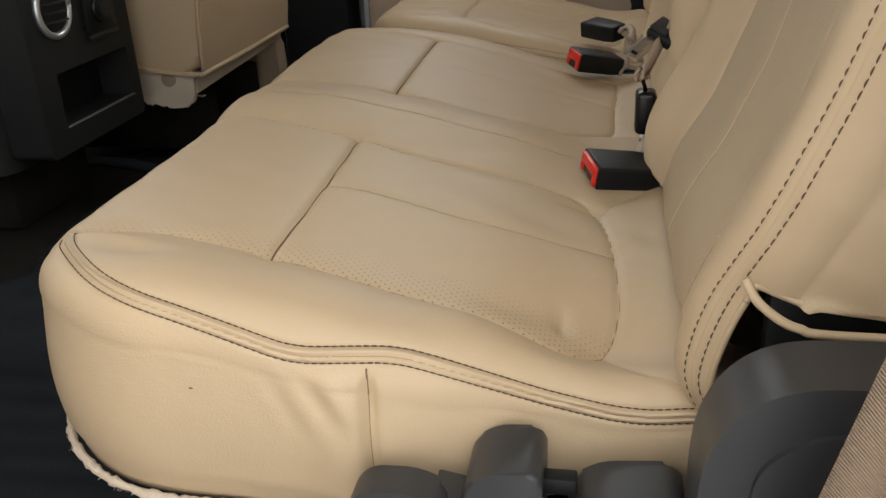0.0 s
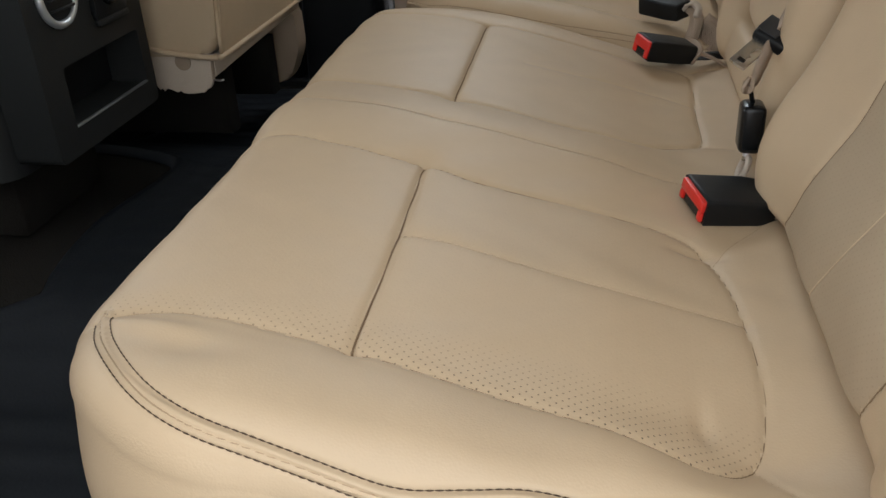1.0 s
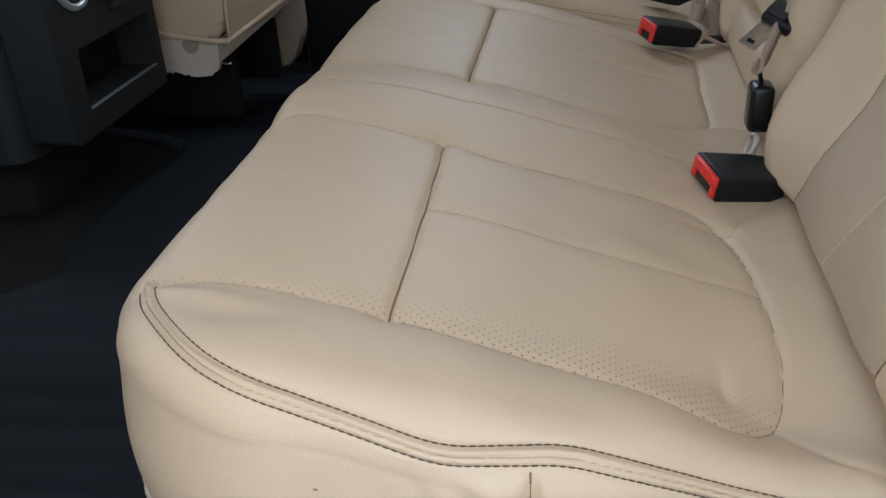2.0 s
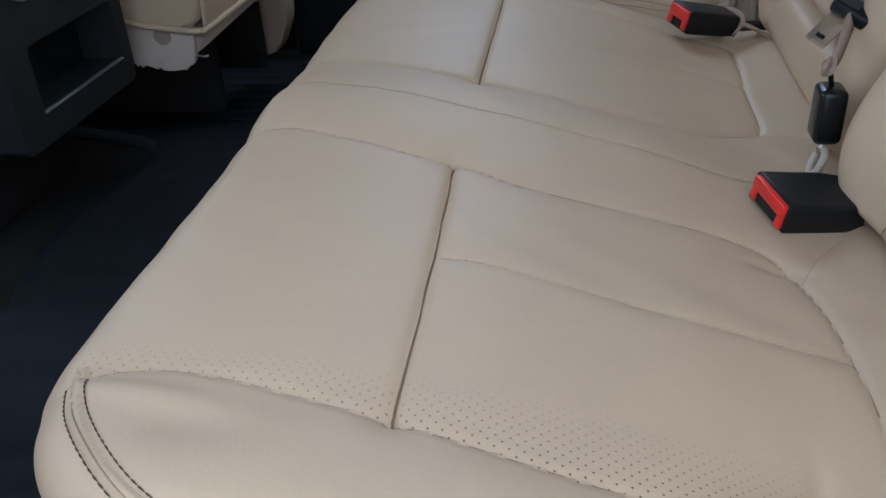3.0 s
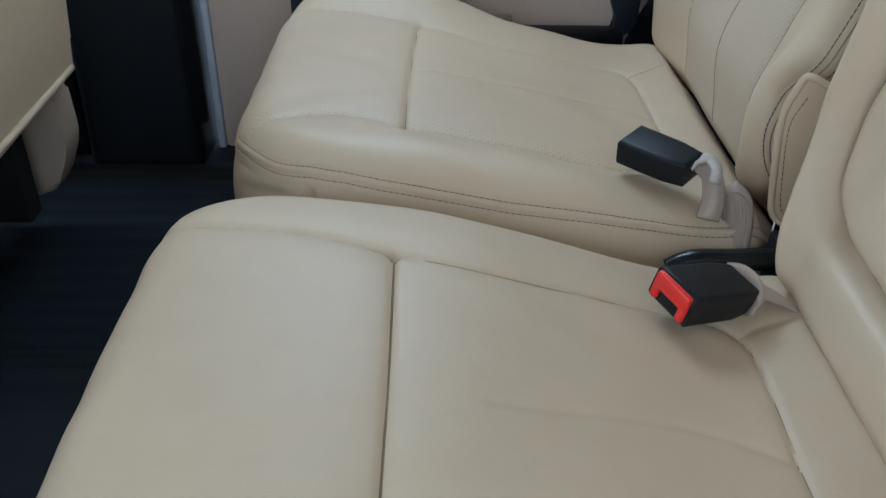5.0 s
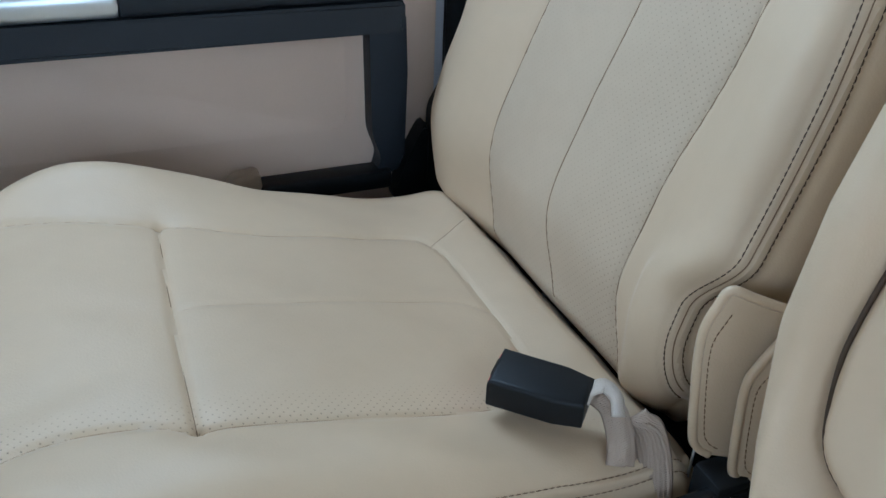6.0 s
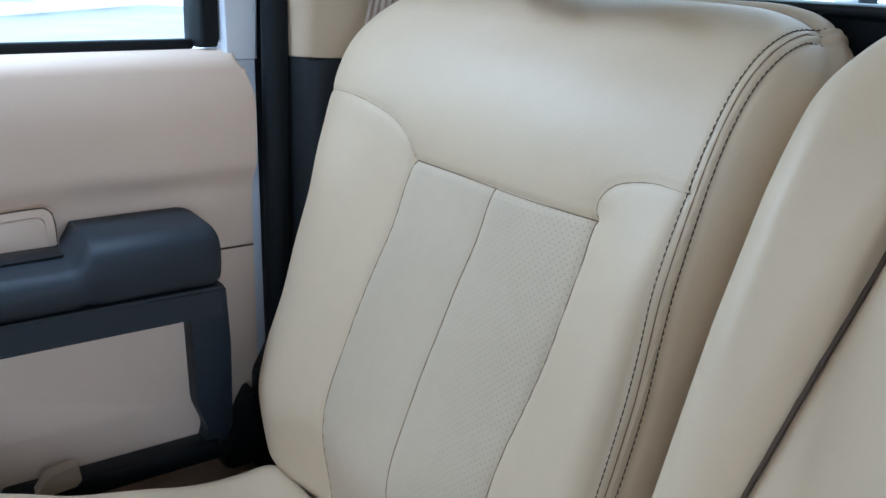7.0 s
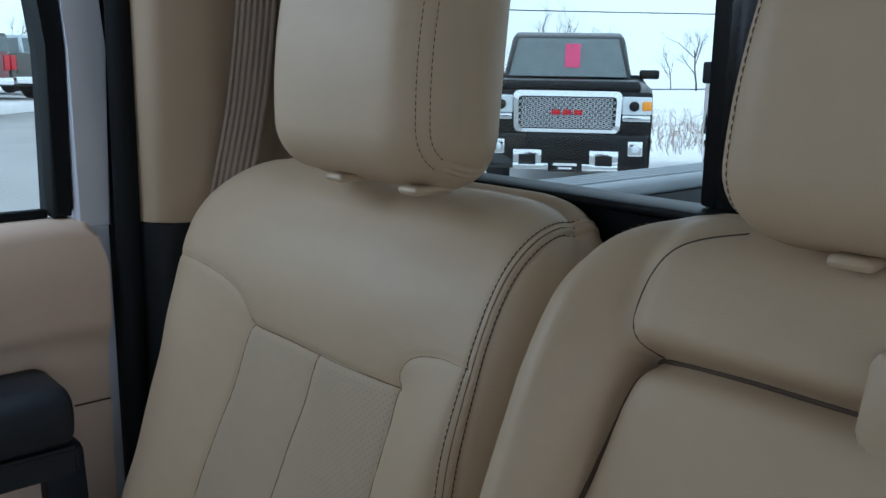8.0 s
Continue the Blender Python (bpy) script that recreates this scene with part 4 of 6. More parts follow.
GROOVE = (0.019, 0.0062, 0.005, 0.016)
pad = Pad(-0.942, -0.503, -0.035, 0.555, (0.11, 0.11, 0.085, 0.085), 0.04, mid_h, lambda u, v: np.full(np.shape(u), -0.105),
          [(neg(ARM), *GROOVE), (neg(ARM_TOP), *GROOVE), (neg(PILLOW), *FINE), (neg(PILLOW2), *FINE)], None, None, step=0.003,
          warp=lambda u, v: (0.026 * bump01((0.15 - v) / 0.13) * bump01((-u - 0.87) / 0.06), 0.0))
ARM_POLY = neg(ARM + ARM_TOP[1:-1])
PIL_POLY = neg(PILLOW2[::-1] + PILLOW)


def choose_mid(u, v, q):
    k = np.zeros(u.shape, int)
    k[inside(u, v, ARM_POLY)] = 1
    k[(v > 0.45) & (np.abs(u + 0.729) < 0.14) & ~inside(u, v, ARM_POLY)] = 2
    k[q < 0.002] = 3
    return k


pad.build([("middle_back_bolster", M_LEATHER, ""), ("folded_armrest", M_LEATHER, ""), ("middle_back_pillow", M_LEATHER, ""), ("middle_back_side", M_LEATHER, "")],
          choose_mid, BACK, bench)
# wide dark tube along the armrest groove paints the deep crease's shadow
seam_lines(pad, [neg(ARM), neg(ARM_TOP)], M_SEAM, BACK, bench, radius=0.0022, sink=0.0008)
seam_lines(pad, [neg(PILLOW), neg(PILLOW2)], M_SEAM, BACK, bench, radius=0.0008, sink=0.0002)
stitches("edge_stitching", *pad.edge_line(lambda a, b: a < -0.90 and b > 0.0, 0.012), M_SEAM, BACK, bench, 0.0042, 0.0014, 0.0005)
# leather pull tab over the armrest
bm = bmesh.new()
prism(bm, rounded([(-0.710, 0.443), (-0.674, 0.443), (-0.674, 0.494), (-0.710, 0.494)], 0.008), 2, 0.012, 0.024, 0.003)
ob = part("pull_tab", bm, M_LEATHER_SIDE, bench, "stitched leather pull tab")
ob.matrix_basis = BACK


# ---- headrests ----
def headrest(y0, y1, x, inset, posts, label, taper=0.0):
    yc = (y0 + y1) / 2
    root = thing("headrest", label, "headrest", "rear headrests", m=pose(x, yc, 0.89))
    m = Matrix(((0, 0.09, -1, x), (-1, 0, 0, 0), (0, 1, 0.09, 0.891), (0, 0, 0, 1)))

    def welt(u, v, q):
        d = (y1 - y0) / 2 - np.abs(-u - yc) - inset
        k = 0.0018 * np.exp(-(d / 0.0035) ** 2) - 0.0016 * np.exp(-(d / 0.0012) ** 2)
        return k - 0.001 * np.exp(-((np.abs(d) - 0.0035) / 0.0014) ** 2)

    pd = Pad(-y1, -y0, 0.0, 0.25, (0.045, 0.048, 0.06, 0.06), 0.04, lambda u, v: 0.012 * bell(v, 0.1, 0.1) - 0.02 * np.clip((np.abs(u + yc) - 0.06) / 0.06, 0, 2) ** 2 * 0.5,
             lambda u, v: np.full(np.shape(u), -0.09), [], None, welt, step=0.004, side_bulge=0.006, tuck=0.006, warp=lambda u, v: (-(u + yc) * taper * bump01((v - 0.02) / 0.25), 0.0))
    pd.build([("headrest_front", M_LEATHER, ""), ("headrest_shell", M_LEATHER, "")], lambda u, v, q: (q < 0.006).astype(int), m, root)
    vv = np.linspace(0.0, 0.25, 120)
    for y in (y0 + inset, y1 - inset):
        for dy in (-0.0035, 0.0035):
            stitches("headrest_stitching", *pd.plan_line(np.full(120, -(y + dy)), vv), M_SEAM, m, root, 0.0040, 0.0014, 0.0004, "dark stitching")
    for dy in posts:
        tube("headrest_post", [(x + 0.045, yc + dy, 0.884), (x + 0.045, yc + dy, 0.90), (x + 0.05, yc + dy, 0.93)], 0.005, M_STEEL, root, 10, "steel post")
        box_part("post_collar", (x + 0.020, yc + dy - 0.013, 0.880), (x + 0.062, yc + dy + 0.013, 0.888), M_LEATHER_SIDE, root, 0.004, 3, "beige plastic collar")
    return root


headrest(1.06, 1.30, 0.60, 0.012, (-0.080, 0.027), "tan leather headrest with double stitched edges over the single seat")
headrest(0.633, 0.825, 0.615, 0.012, (-0.070, 0.012), "tan leather headrest with double stitched edges over the middle seat", 0.30)
headrest(0.158, 0.398, 0.60, 0.012, (-0.080, 0.027), "tan leather headrest with double stitched edges over the bench seat")


# ---- cab shell ----
# floor with carpet, tunnel and one wide mat laid over it
def floor_z(y):
    return np.interp(y, [-0.14, 0.26, 0.38, 0.48, 0.54, 0.92, 0.98, 1.08, 1.20, 1.62], [0.115, 0.118, 0.135, 0.185, 0.198, 0.198, 0.185, 0.135, 0.118, 0.115])


bm = bmesh.new()
prism(bm, [(-0.14, 0.08), (1.62, 0.08)] + [(y, float(floor_z(y))) for y in (1.62, 1.20, 1.08, 0.98, 0.92, 0.54, 0.48, 0.38, 0.26, -0.14)], 0, -1.3, 0.82, 0.0)
setting(part("floor", bm, M_CARPET, None), "black carpeted cab floor")
mat = thing("floor_mat", "dark rubber floor mat laid over the carpeted tunnel", "floor mat", m=pose(-0.15, 0.7, 0.12))
ys = np.linspace(-0.10, 1.50, 161)
vs, fs = [], []
for i, y in enumerate(ys):
    bay = bump01((y - 0.40) / 0.10) * bump01((0.97 - y) / 0.10)
    x0 = -0.56 + 0.22 * bay + 0.012 * math.sin(y * 17)
    z = float(floor_z(y))
    for j in range(25):
        x = x0 + (0.06 - x0) * j / 24
        rim = 0.006 if j in (1, 2) else 0.0
        lift = (0.009 if 0 < j < 24 and 0 < i < 160 else 0.0) + rim + (0.0025 if i % 4 == 0 and 3 < j < 22 else 0.0)
        vs.append((x, y, z + 0.001 + lift + 0.002 * math.sin(x * 11 + y * 7)))
for i in range(160):
    for j in range(24):
        k = i * 25 + j
        fs.append((k, k + 1, k + 26, k + 25))
link_mesh("mat_sheet", vs, fs, M_MAT, mat)

# roof, rear wall, front and sides that close the cab
bm = bmesh.new()
prism(bm, [(-0.16, 1.20), (0.0, 1.32), (0.4, 1.36), (1.06, 1.36), (1.46, 1.32), (1.64, 1.20), (1.68, 1.22), (1.48, 1.38), (1.06, 1.41), (0.4, 1.41), (-0.02, 1.38), (-0.20, 1.22)], 0, -1.3, 0.86)
setting(part("ceiling", bm, M_HEADLINER, None), "beige cloth headliner")
rear = thing("wall_rear", "black trimmed rear cab wall below the window", "wall", kind="structure", m=pose(0.8, 0.73, 0.5))
box_part("wall_lower", (0.775, -0.14, 0.13), (0.83, 1.60, 0.838), M_CARPET, rear, 0.004)
box_part("wall_side", (0.775, 1.415, 0.838), (0.83, 1.60, 1.33), M_TRIM, rear, 0.004)
box_part("wall_side", (0.775, -0.14, 0.838), (0.83, 0.045, 1.33), M_TRIM, rear, 0.004)
box_part("wall_header", (0.775, 0.045, 1.225), (0.83, 1.415, 1.36), M_TRIM, rear, 0.004)
win = thing("window_rear", "sliding rear cab window in a black frame", "window", kind="structure", m=pose(0.79, 0.73, 0.87))
box_part("window_sill", (0.745, 0.045, 0.838), (0.80, 1.415, 0.872), M_RUBBER, win, 0.006)
box_part("sill_rail", (0.735, 0.50, 0.8735), (0.785, 1.415, 0.881), M_BLACK, win, 0.003)
for a, b in ((0.852, 0.914), (0.544, 0.606)):
    box_part("slider_post", (0.762, a, 0.8815), (0.80, b, 1.225), M_BLACK, win, 0.004)
    box_part("post_flange", (0.752, a + 0.02, 0.8815), (0.7615, b - 0.02, 1.225), M_GLOSS, win, 0.002)
box_part("window_frame", (0.77, 0.045, 1.205), (0.80, 1.415, 1.2245), M_RUBBER, win, 0.003)
for a, b in ((0.915, 1.40), (0.608, 0.850), (0.06, 0.542)):
    g = box_part("pane", (0.786, a, 0.878), (0.790, b, 1.207), M_GLASS, win, 0.0)
    g.visible_shadow = False

# far side: B-pillar foot, sill, C-pillar trim
side = thing("wall_far", "far cab side with pillar trim and weatherstrip", "wall", kind="structure", m=pose(0.2, 1.6, FLOOR_Z))
box_part("sill_trim", (-1.2, 1.54, 0.09), (0.56, 1.63, 0.13), M_BLACK, side, 0.012)
prism_part("centre_pillar", [(-0.33, 0.12), (-0.150, 0.12), (-0.150, 1.22), (-0.30, 1.22)], 1, 1.535, 1.66, M_BLACK, side, 0.02, 4)
box_part("front_side", (-1.3, 1.56, 0.13), (-0.335, 1.66, 0.75), M_BLACK, side, 0.01)
prism_part("pillar_trim", rounded([(0.585, 1.565), (0.60, 1.535), (0.66, 1.515), (0.775, 1.50), (0.775, 1.60), (0.585, 1.60)], 0.012, 4), 2, 0.796, 1.33, M_PILLAR, side, 0.002)
prism_part("pillar_lower_trim", rounded([(0.583, 1.567), (0.60, 1.538), (0.66, 1.518), (0.775, 1.503), (0.775, 1.60), (0.583, 1.60)], 0.012, 4), 2, 0.14, 0.7945, M_BLACK, side, 0.002)
box_part("pillar_channel", (0.5675, 1.60, 0.10), (0.62, 1.67, 1.30), M_BLACK, side, 0.004)
tube("weatherstrip", [(0.570, 1.578, 0.16), (0.570, 1.578, 0.5), (0.576, 1.578, 0.80), (0.579, 1.578, 1.05), (0.55, 1.565, 1.22)], 0.0165, M_RUBBER, side, 10)
tube("weatherstrip", [(-0.150, 1.545, 0.20), (-0.150, 1.545, 0.7), (-0.148, 1.545, 1.2)], 0.012, M_RUBBER, side, 10)
tube("trim_edge", smooth_line([(0.595, 1.50, 0.40), (0.585, 1.53, 0.44), (0.58, 1.545, 0.50), (0.585, 1.53, 0.55)]), 0.010, M_GLOSS, side, 8)
near = thing("wall_near", "near cab side round the open door", "wall", kind="structure", m=pose(0.2, -0.15, FLOOR_Z))
box_part("near_sill", (-1.2, -0.20, 0.06), (0.60, -0.13, 0.125), M_BLACK, near, 0.01)
box_part("near_quarter", (0.66, -0.20, 0.13), (0.83, -0.14, 1.33), M_TRIM, near, 0.01)
box_part("near_front", (-1.3, -0.20, 0.08), (-0.335, -0.13, 0.80), M_BLACK, near, 0.01)
# unseen near door, swung open beside the camera's start to cut side light
box_part("near_door_blocker", (-0.245, -1.05, -0.02), (-0.165, -0.215, 0.98), M_TRIM, near, 0.02, 3)
# unseen block under the sill, added to stop light bouncing off the snow
box_part("bounce_blocker", (-0.15, -0.30, -0.16), (0.66, -0.14, 0.06), M_BLACK, near, 0.02, 3)
# near pillar stays out of view; added to dim light from the door side
prism_part("near_centre_pillar", [(-0.33, 0.08), (-0.150, 0.08), (-0.150, 1.24), (-0.30, 1.24)], 1, -0.21, -0.085, M_BLACK, near, 0.02, 4)
dash = thing("wall_front", "dark dashboard end of the cab", "dashboard", kind="structure", m=pose(-1.3, 0.73, FLOOR_Z))
box_part("dash_panel", (-1.36, -0.2, 0.13), (-1.30, 1.66, 0.86), M_BLACK, dash, 0.01)
box_part("dash_header", (-1.36, -0.2, 1.25), (-1.30, 1.66, 1.40), M_HEADLINER, dash, 0.01)

# ---- far rear door ----
door = thing("door_1", "closed rear door with beige panel, black armrest and silver switch plate", "car door", kind="structure", m=pose(0.2, 1.6, FLOOR_Z))
profile = rounded([(1.635, 0.800), (1.600, 0.803), (1.580, 0.792), (1.572, 0.74), (1.576, 0.672), (1.592, 0.650), (1.596, 0.60), (1.598, 0.12), (1.635, 0.12)], 0.012, 4)
bm = bmesh.new()
prism(bm, profile, 0, -0.128, 0.5475, 0.010, 4)
for v in bm.verts:
    if v.co.x > 0.5:
        v.co.x -= 0.022 * max(0.0, (v.co.z - 0.745) / 0.058) ** 2
part("door_panel", bm, M_TRIM, door)
prism_part("door_skin", [(-0.145, 0.10), (0.561, 0.10), (0.561, 0.80), (0.546, 1.22), (0.505, 1.26), (-0.06, 1.26), (-0.145, 1.1)][:3] + [(-0.145, 0.80)], 1, 1.612, 1.68, M_WHITE, door, 0.004)
box_part("door_edge", (0.515, 1.6005, 0.12), (0.561, 1.6115, 0.812), M_WHITE, door, 0.003)
box_part("door_edge", (-0.141, 1.592, 0.10), (-0.1295, 1.6115, 0.80), M_WHITE, door, 0.004)
prism_part("window_frame", [(0.520, 0.790), (0.561, 0.790), (0.566, 1.0), (0.55, 1.22), (0.46, 1.27), (-0.145, 1.27), (-0.145, 1.24), (0.45, 1.24), (0.511, 1.20), (0.523, 1.0)], 1, 1.592, 1.66, M_WHITE, door, 0.004)
prism_part("glass_channel", [(0.497, 0.804), (0.519, 0.804), (0.522, 1.0), (0.510, 1.20), (0.449, 1.239), (-0.145, 1.239), (-0.145, 1.215), (0.42, 1.215), (0.485, 1.18), (0.501, 1.0)], 1, 1.60, 1.655, M_RUBBER, door, 0.004)
box_part("belt_seal", (-0.13, 1.618, 0.801), (0.496, 1.634, 0.812), M_RUBBER, door, 0.003)
box_part("front_frame", (-0.145, 1.60, 0.802), (-0.10, 1.655, 1.21), M_RUBBER, door, 0.004)
g = box_part("pane", (-0.10, 1.628, 0.805), (0.506, 1.632, 1.22), M_GLASS, door, 0.0)
g.visible_shadow = False
prism_part("panel_insert", rounded([(0.028, 0.39), (0.432, 0.39), (0.432, 0.53), (0.028, 0.53)], 0.02), 1, 1.588, 1.5945, M_TRIM_CLOTH, door, 0.003, label="beige cloth insert")
tube("panel_joint", [(0.502, 1.5935, 0.571), (0.546, 1.593, 0.571)], 0.0012, M_SEAM, door, 5)
# armrest
arm_prof = rounded([(1.596, 0.5665), (1.4885, 0.5665), (1.484, 0.592), (1.497, 0.606), (1.596, 0.608)], 0.012, 5)
tall_prof = rounded([(1.596, 0.5665), (1.4885, 0.5665), (1.484, 0.600), (1.488, 0.620), (1.506, 0.630), (1.596, 0.632)], 0.013, 5)


def loft(bm, stations):
    """A solid through closed outlines of equal length, each at its own x."""
    rings = [[bm.verts.new((x, *p)) for p in prof] for x, prof in stations]
    n = len(rings[0])
    for a, b in zip(rings[:-1], rings[1:]):
        for i in range(n):
            bm.faces.new((a[i], a[(i + 1) % n], b[(i + 1) % n], b[i]))
    bm.faces.new(rings[0][::-1])
    bm.faces.new(rings[-1])


def even(prof, n=48):
    return [tuple(p) for p in resample(np.array(prof + prof[:1]), 0.0001)[np.linspace(0, len(resample(np.array(prof + prof[:1]), 0.0001)) - 1, n + 1).astype(int)][:-1]]


low_ring, high_ring = np.array(even(arm_prof)), np.array(even(tall_prof))
shrink = lambda ring, k: [tuple((p - (1.545, 0.595)) * (1 - k) + (1.545, 0.595)) for p in ring]
bm = bmesh.new()
loft(bm, [(0.186, shrink(low_ring, 0.03)), (0.189, shrink(low_ring, 0.0)), (0.318, shrink(low_ring, 0.0))]
     + [(0.318 + 0.022 * t, shrink(low_ring * (1 - e) + high_ring * e, 0.0)) for t, e in ((0.3, 0.16), (0.6, 0.55), (0.85, 0.88), (1.0, 1.0))]
     + [(0.452, shrink(high_ring, 0.0)), (0.460, shrink(high_ring, 0.03)), (0.466, shrink(high_ring, 0.10)), (0.4695, shrink(high_ring, 0.22))])
part("armrest_pad", bm, M_ARM, door, "black vinyl armrest")
prism_part("switch_plate", rounded([(1.596, 0.5665), (1.490, 0.5665), (1.486, 0.590), (1.499, 0.603), (1.596, 0.606)], 0.012, 5), 0, 0.03, 0.185, M_SILVER, door, 0.004, 3, "silver switch plate")
prism_part("armrest_front", arm_prof, 0, -0.02, 0.029, M_ARM, door, 0.008, 3)
prism_part("armrest_strip", rounded([(-0.01, 0.533), (0.470, 0.533), (0.470, 0.5658), (-0.01, 0.5658)], 0.004), 1, 1.4905, 1.597, M_ARM, door, 0.005, 3)
leg = rounded([(0.455, 0.534), (0.500, 0.534), (0.503, 0.46), (0.500, 0.345), (0.485, 0.328), (0.462, 0.326), (0.47, 0.352), (0.458, 0.385)], 0.008, 4)
prism_part("armrest_leg", leg, 1, 1.570, 1.5975, M_ARM, door, 0.005, 3)
box_part("front_leg", (-0.004, 1.572, 0.22), (0.028, 1.5975, 0.534), M_ARM, door, 0.006, 3)
box_part("lower_trim", (0.24, 1.562, 0.312), (0.482, 1.597, 0.338), M_BLACK, door, 0.006, 2)
prism_part("lower_corner_trim", rounded([(0.484, 0.29), (0.5305, 0.29), (0.5305, 0.395), (0.518, 0.375), (0.503, 0.345)], 0.012, 4), 1, 1.568, 1.5972, M_BLACK, door, 0.005, 3)
# black piece over the white edge: part trim, part shade painted as black
prism_part("edge_shade_cover", rounded([(0.531, 0.27), (0.562, 0.27), (0.562, 0.46), (0.552, 0.44), (0.535, 0.41)], 0.010, 4), 1, 1.572, 1.5875, M_BLACK, door, 0.004, 3)
# pull cup in the armrest
cup = rounded([(0.228, 0.600), (0.326, 0.600), (0.323, 0.652), (0.231, 0.648)], 0.010, 4)
prism_part("pull_cup_rim", cup, 1, 1.577, 1.590, M_TRIM, door, 0.003, 3)
tube("cup_joint", smooth_line([(0.229, 1.5778, 0.602), (0.230, 1.5778, 0.634), (0.235, 1.5778, 0.645), (0.248, 1.5778, 0.6485), (0.305, 1.5778, 0.651), (0.318, 1.5778, 0.648), (0.323, 1.5778, 0.636), (0.324, 1.5778, 0.602)]), 0.0012, M_SEAM, door, 5)
prism_part("pull_cup", rounded([(0.239, 0.602), (0.315, 0.602), (0.313, 0.643), (0.241, 0.640)], 0.008, 4), 1, 1.5755, 1.5768, M_TRIM, door, 0.003, 3)
box_part("cup_slot", (0.206, 1.540, 0.6070), (0.322, 1.5745, 0.6105), M_BLACK, door, 0.001)
clip = thing("door_clip", "small beige plastic clip on the door pocket", "clip", m=pose(0.31, 1.57, 0.35))
prism_part("clip_plate", rounded([(0.266, 0.332), (0.318, 0.336), (0.316, 0.362), (0.284, 0.356)], 0.006), 1, 1.556, 1.575, M_CLIP, clip, 0.004, 3)

# ---- front console and passenger seat back ----
con = thing("centre_console", "dark grey front console with round vent, socket and open bin", "console", m=pose(-0.6, 0.729, FLOOR_Z))
CX = -0.32
bm = bmesh.new()
prism(bm, rounded([(-1.1, 0.585), (-0.40, 0.585), (CX - 0.062, 0.61), (CX - 0.062, 0.85), (-0.40, 0.875), (-1.1, 0.875)], 0.03, 6), 2, 0.30, 0.64, 0.012, 3)
part("console_body", bm, M_CONSOLE, con)
box_part("console_foot", (-1.1, 0.63, 0.199), (-0.42, 0.83, 0.302), M_CARPET, con, 0.01)
# face plate with the bin opening
def frame_plate(name, y0, y1, z0, z1, hy0, hy1, hz0, hz1, x0, x1, mat, parent):
    bm = bmesh.new()
    co = [rounded([(y0, z0), (y1, z0), (y1, z1), (y0, z1)], 0.012, 3), rounded([(hy0, hz0), (hy1, hz0), (hy1, hz1), (hy0, hz1)], 0.006, 3)]
    n = len(co[0])
    rows = [[bm.verts.new((x, *p)) for p in co[k]] for x, k in ((x1, 0), (x1, 1), (x0, 1), (x0, 0))]
    for a in range(4):
        for i in range(n):
            j = (i + 1) % n
            bm.faces.new((rows[a][i], rows[a][j], rows[(a + 1) % 4][j], rows[(a + 1) % 4][i]))
    return part(name, bm, mat, parent)
frame_plate("face_plate", 0.60, 0.862, 0.318, 0.62, 0.648, 0.838, 0.352, 0.428, CX - 0.061, CX, M_CONSOLE, con)
box_part("bin_back", (CX - 0.06, 0.647, 0.350), (CX - 0.055, 0.839, 0.43), M_BLACK, con, 0.001)
box_part("bin_lip", (CX - 0.004, 0.648, 0.3515), (CX + 0.002, 0.838, 0.3545), M_WORN, con, 0.002, label="pale worn bin edge")
def ring(name, c, R, r, mat, parent, axis="x", label=""):
    a = np.linspace(0, 2 * math.pi, 33)
    pts = np.stack([np.full(33, c[0]), c[1] + R * np.cos(a), c[2] + R * np.sin(a)], 1)
    return tube(name, pts, r, mat, parent, 8, label)
ring("vent_ring", (CX + 0.003, 0.668, 0.513), 0.036, 0.005, M_SILVER, con, label="silver vent ring")
bm = bmesh.new()
bmesh.ops.create_cone(bm, cap_ends=True, segments=32, radius1=0.034, radius2=0.03, depth=0.012, matrix=pose(CX + -0.001, 0.668, 0.513, 0, 90, 0))
part("vent", bm, M_BLACK, con)
for k in range(4):
    box_part("vent_vane", (CX + 0.001, 0.642, 0.494 + k * 0.012), (CX + 0.009, 0.694, 0.497 + k * 0.012), M_BLACK, con, 0.001, 1)
bm = bmesh.new()
prism(bm, rounded([(0.735, 0.462), (0.818, 0.462), (0.812, 0.53), (0.742, 0.53)], 0.01), 0, CX + 0.000, CX + 0.007, 0.003)
part("socket_plate", bm, M_BLACK, con)
ring("socket_rim", (CX + 0.008, 0.775, 0.497), 0.017, 0.004, M_GLOSS, con)
bm = bmesh.new()
bmesh.ops.create_cone(bm, cap_ends=True, segments=24, radius1=0.015, radius2=0.013, depth=0.016, matrix=pose(CX + 0.009, 0.775, 0.497, 0, 90, 0))
part("socket_cap", bm, M_CONSOLE, con)
box_part("socket_ledge", (CX + 0.000, 0.738, 0.455), (CX + 0.010, 0.815, 0.464), M_CONSOLE, con, 0.003)

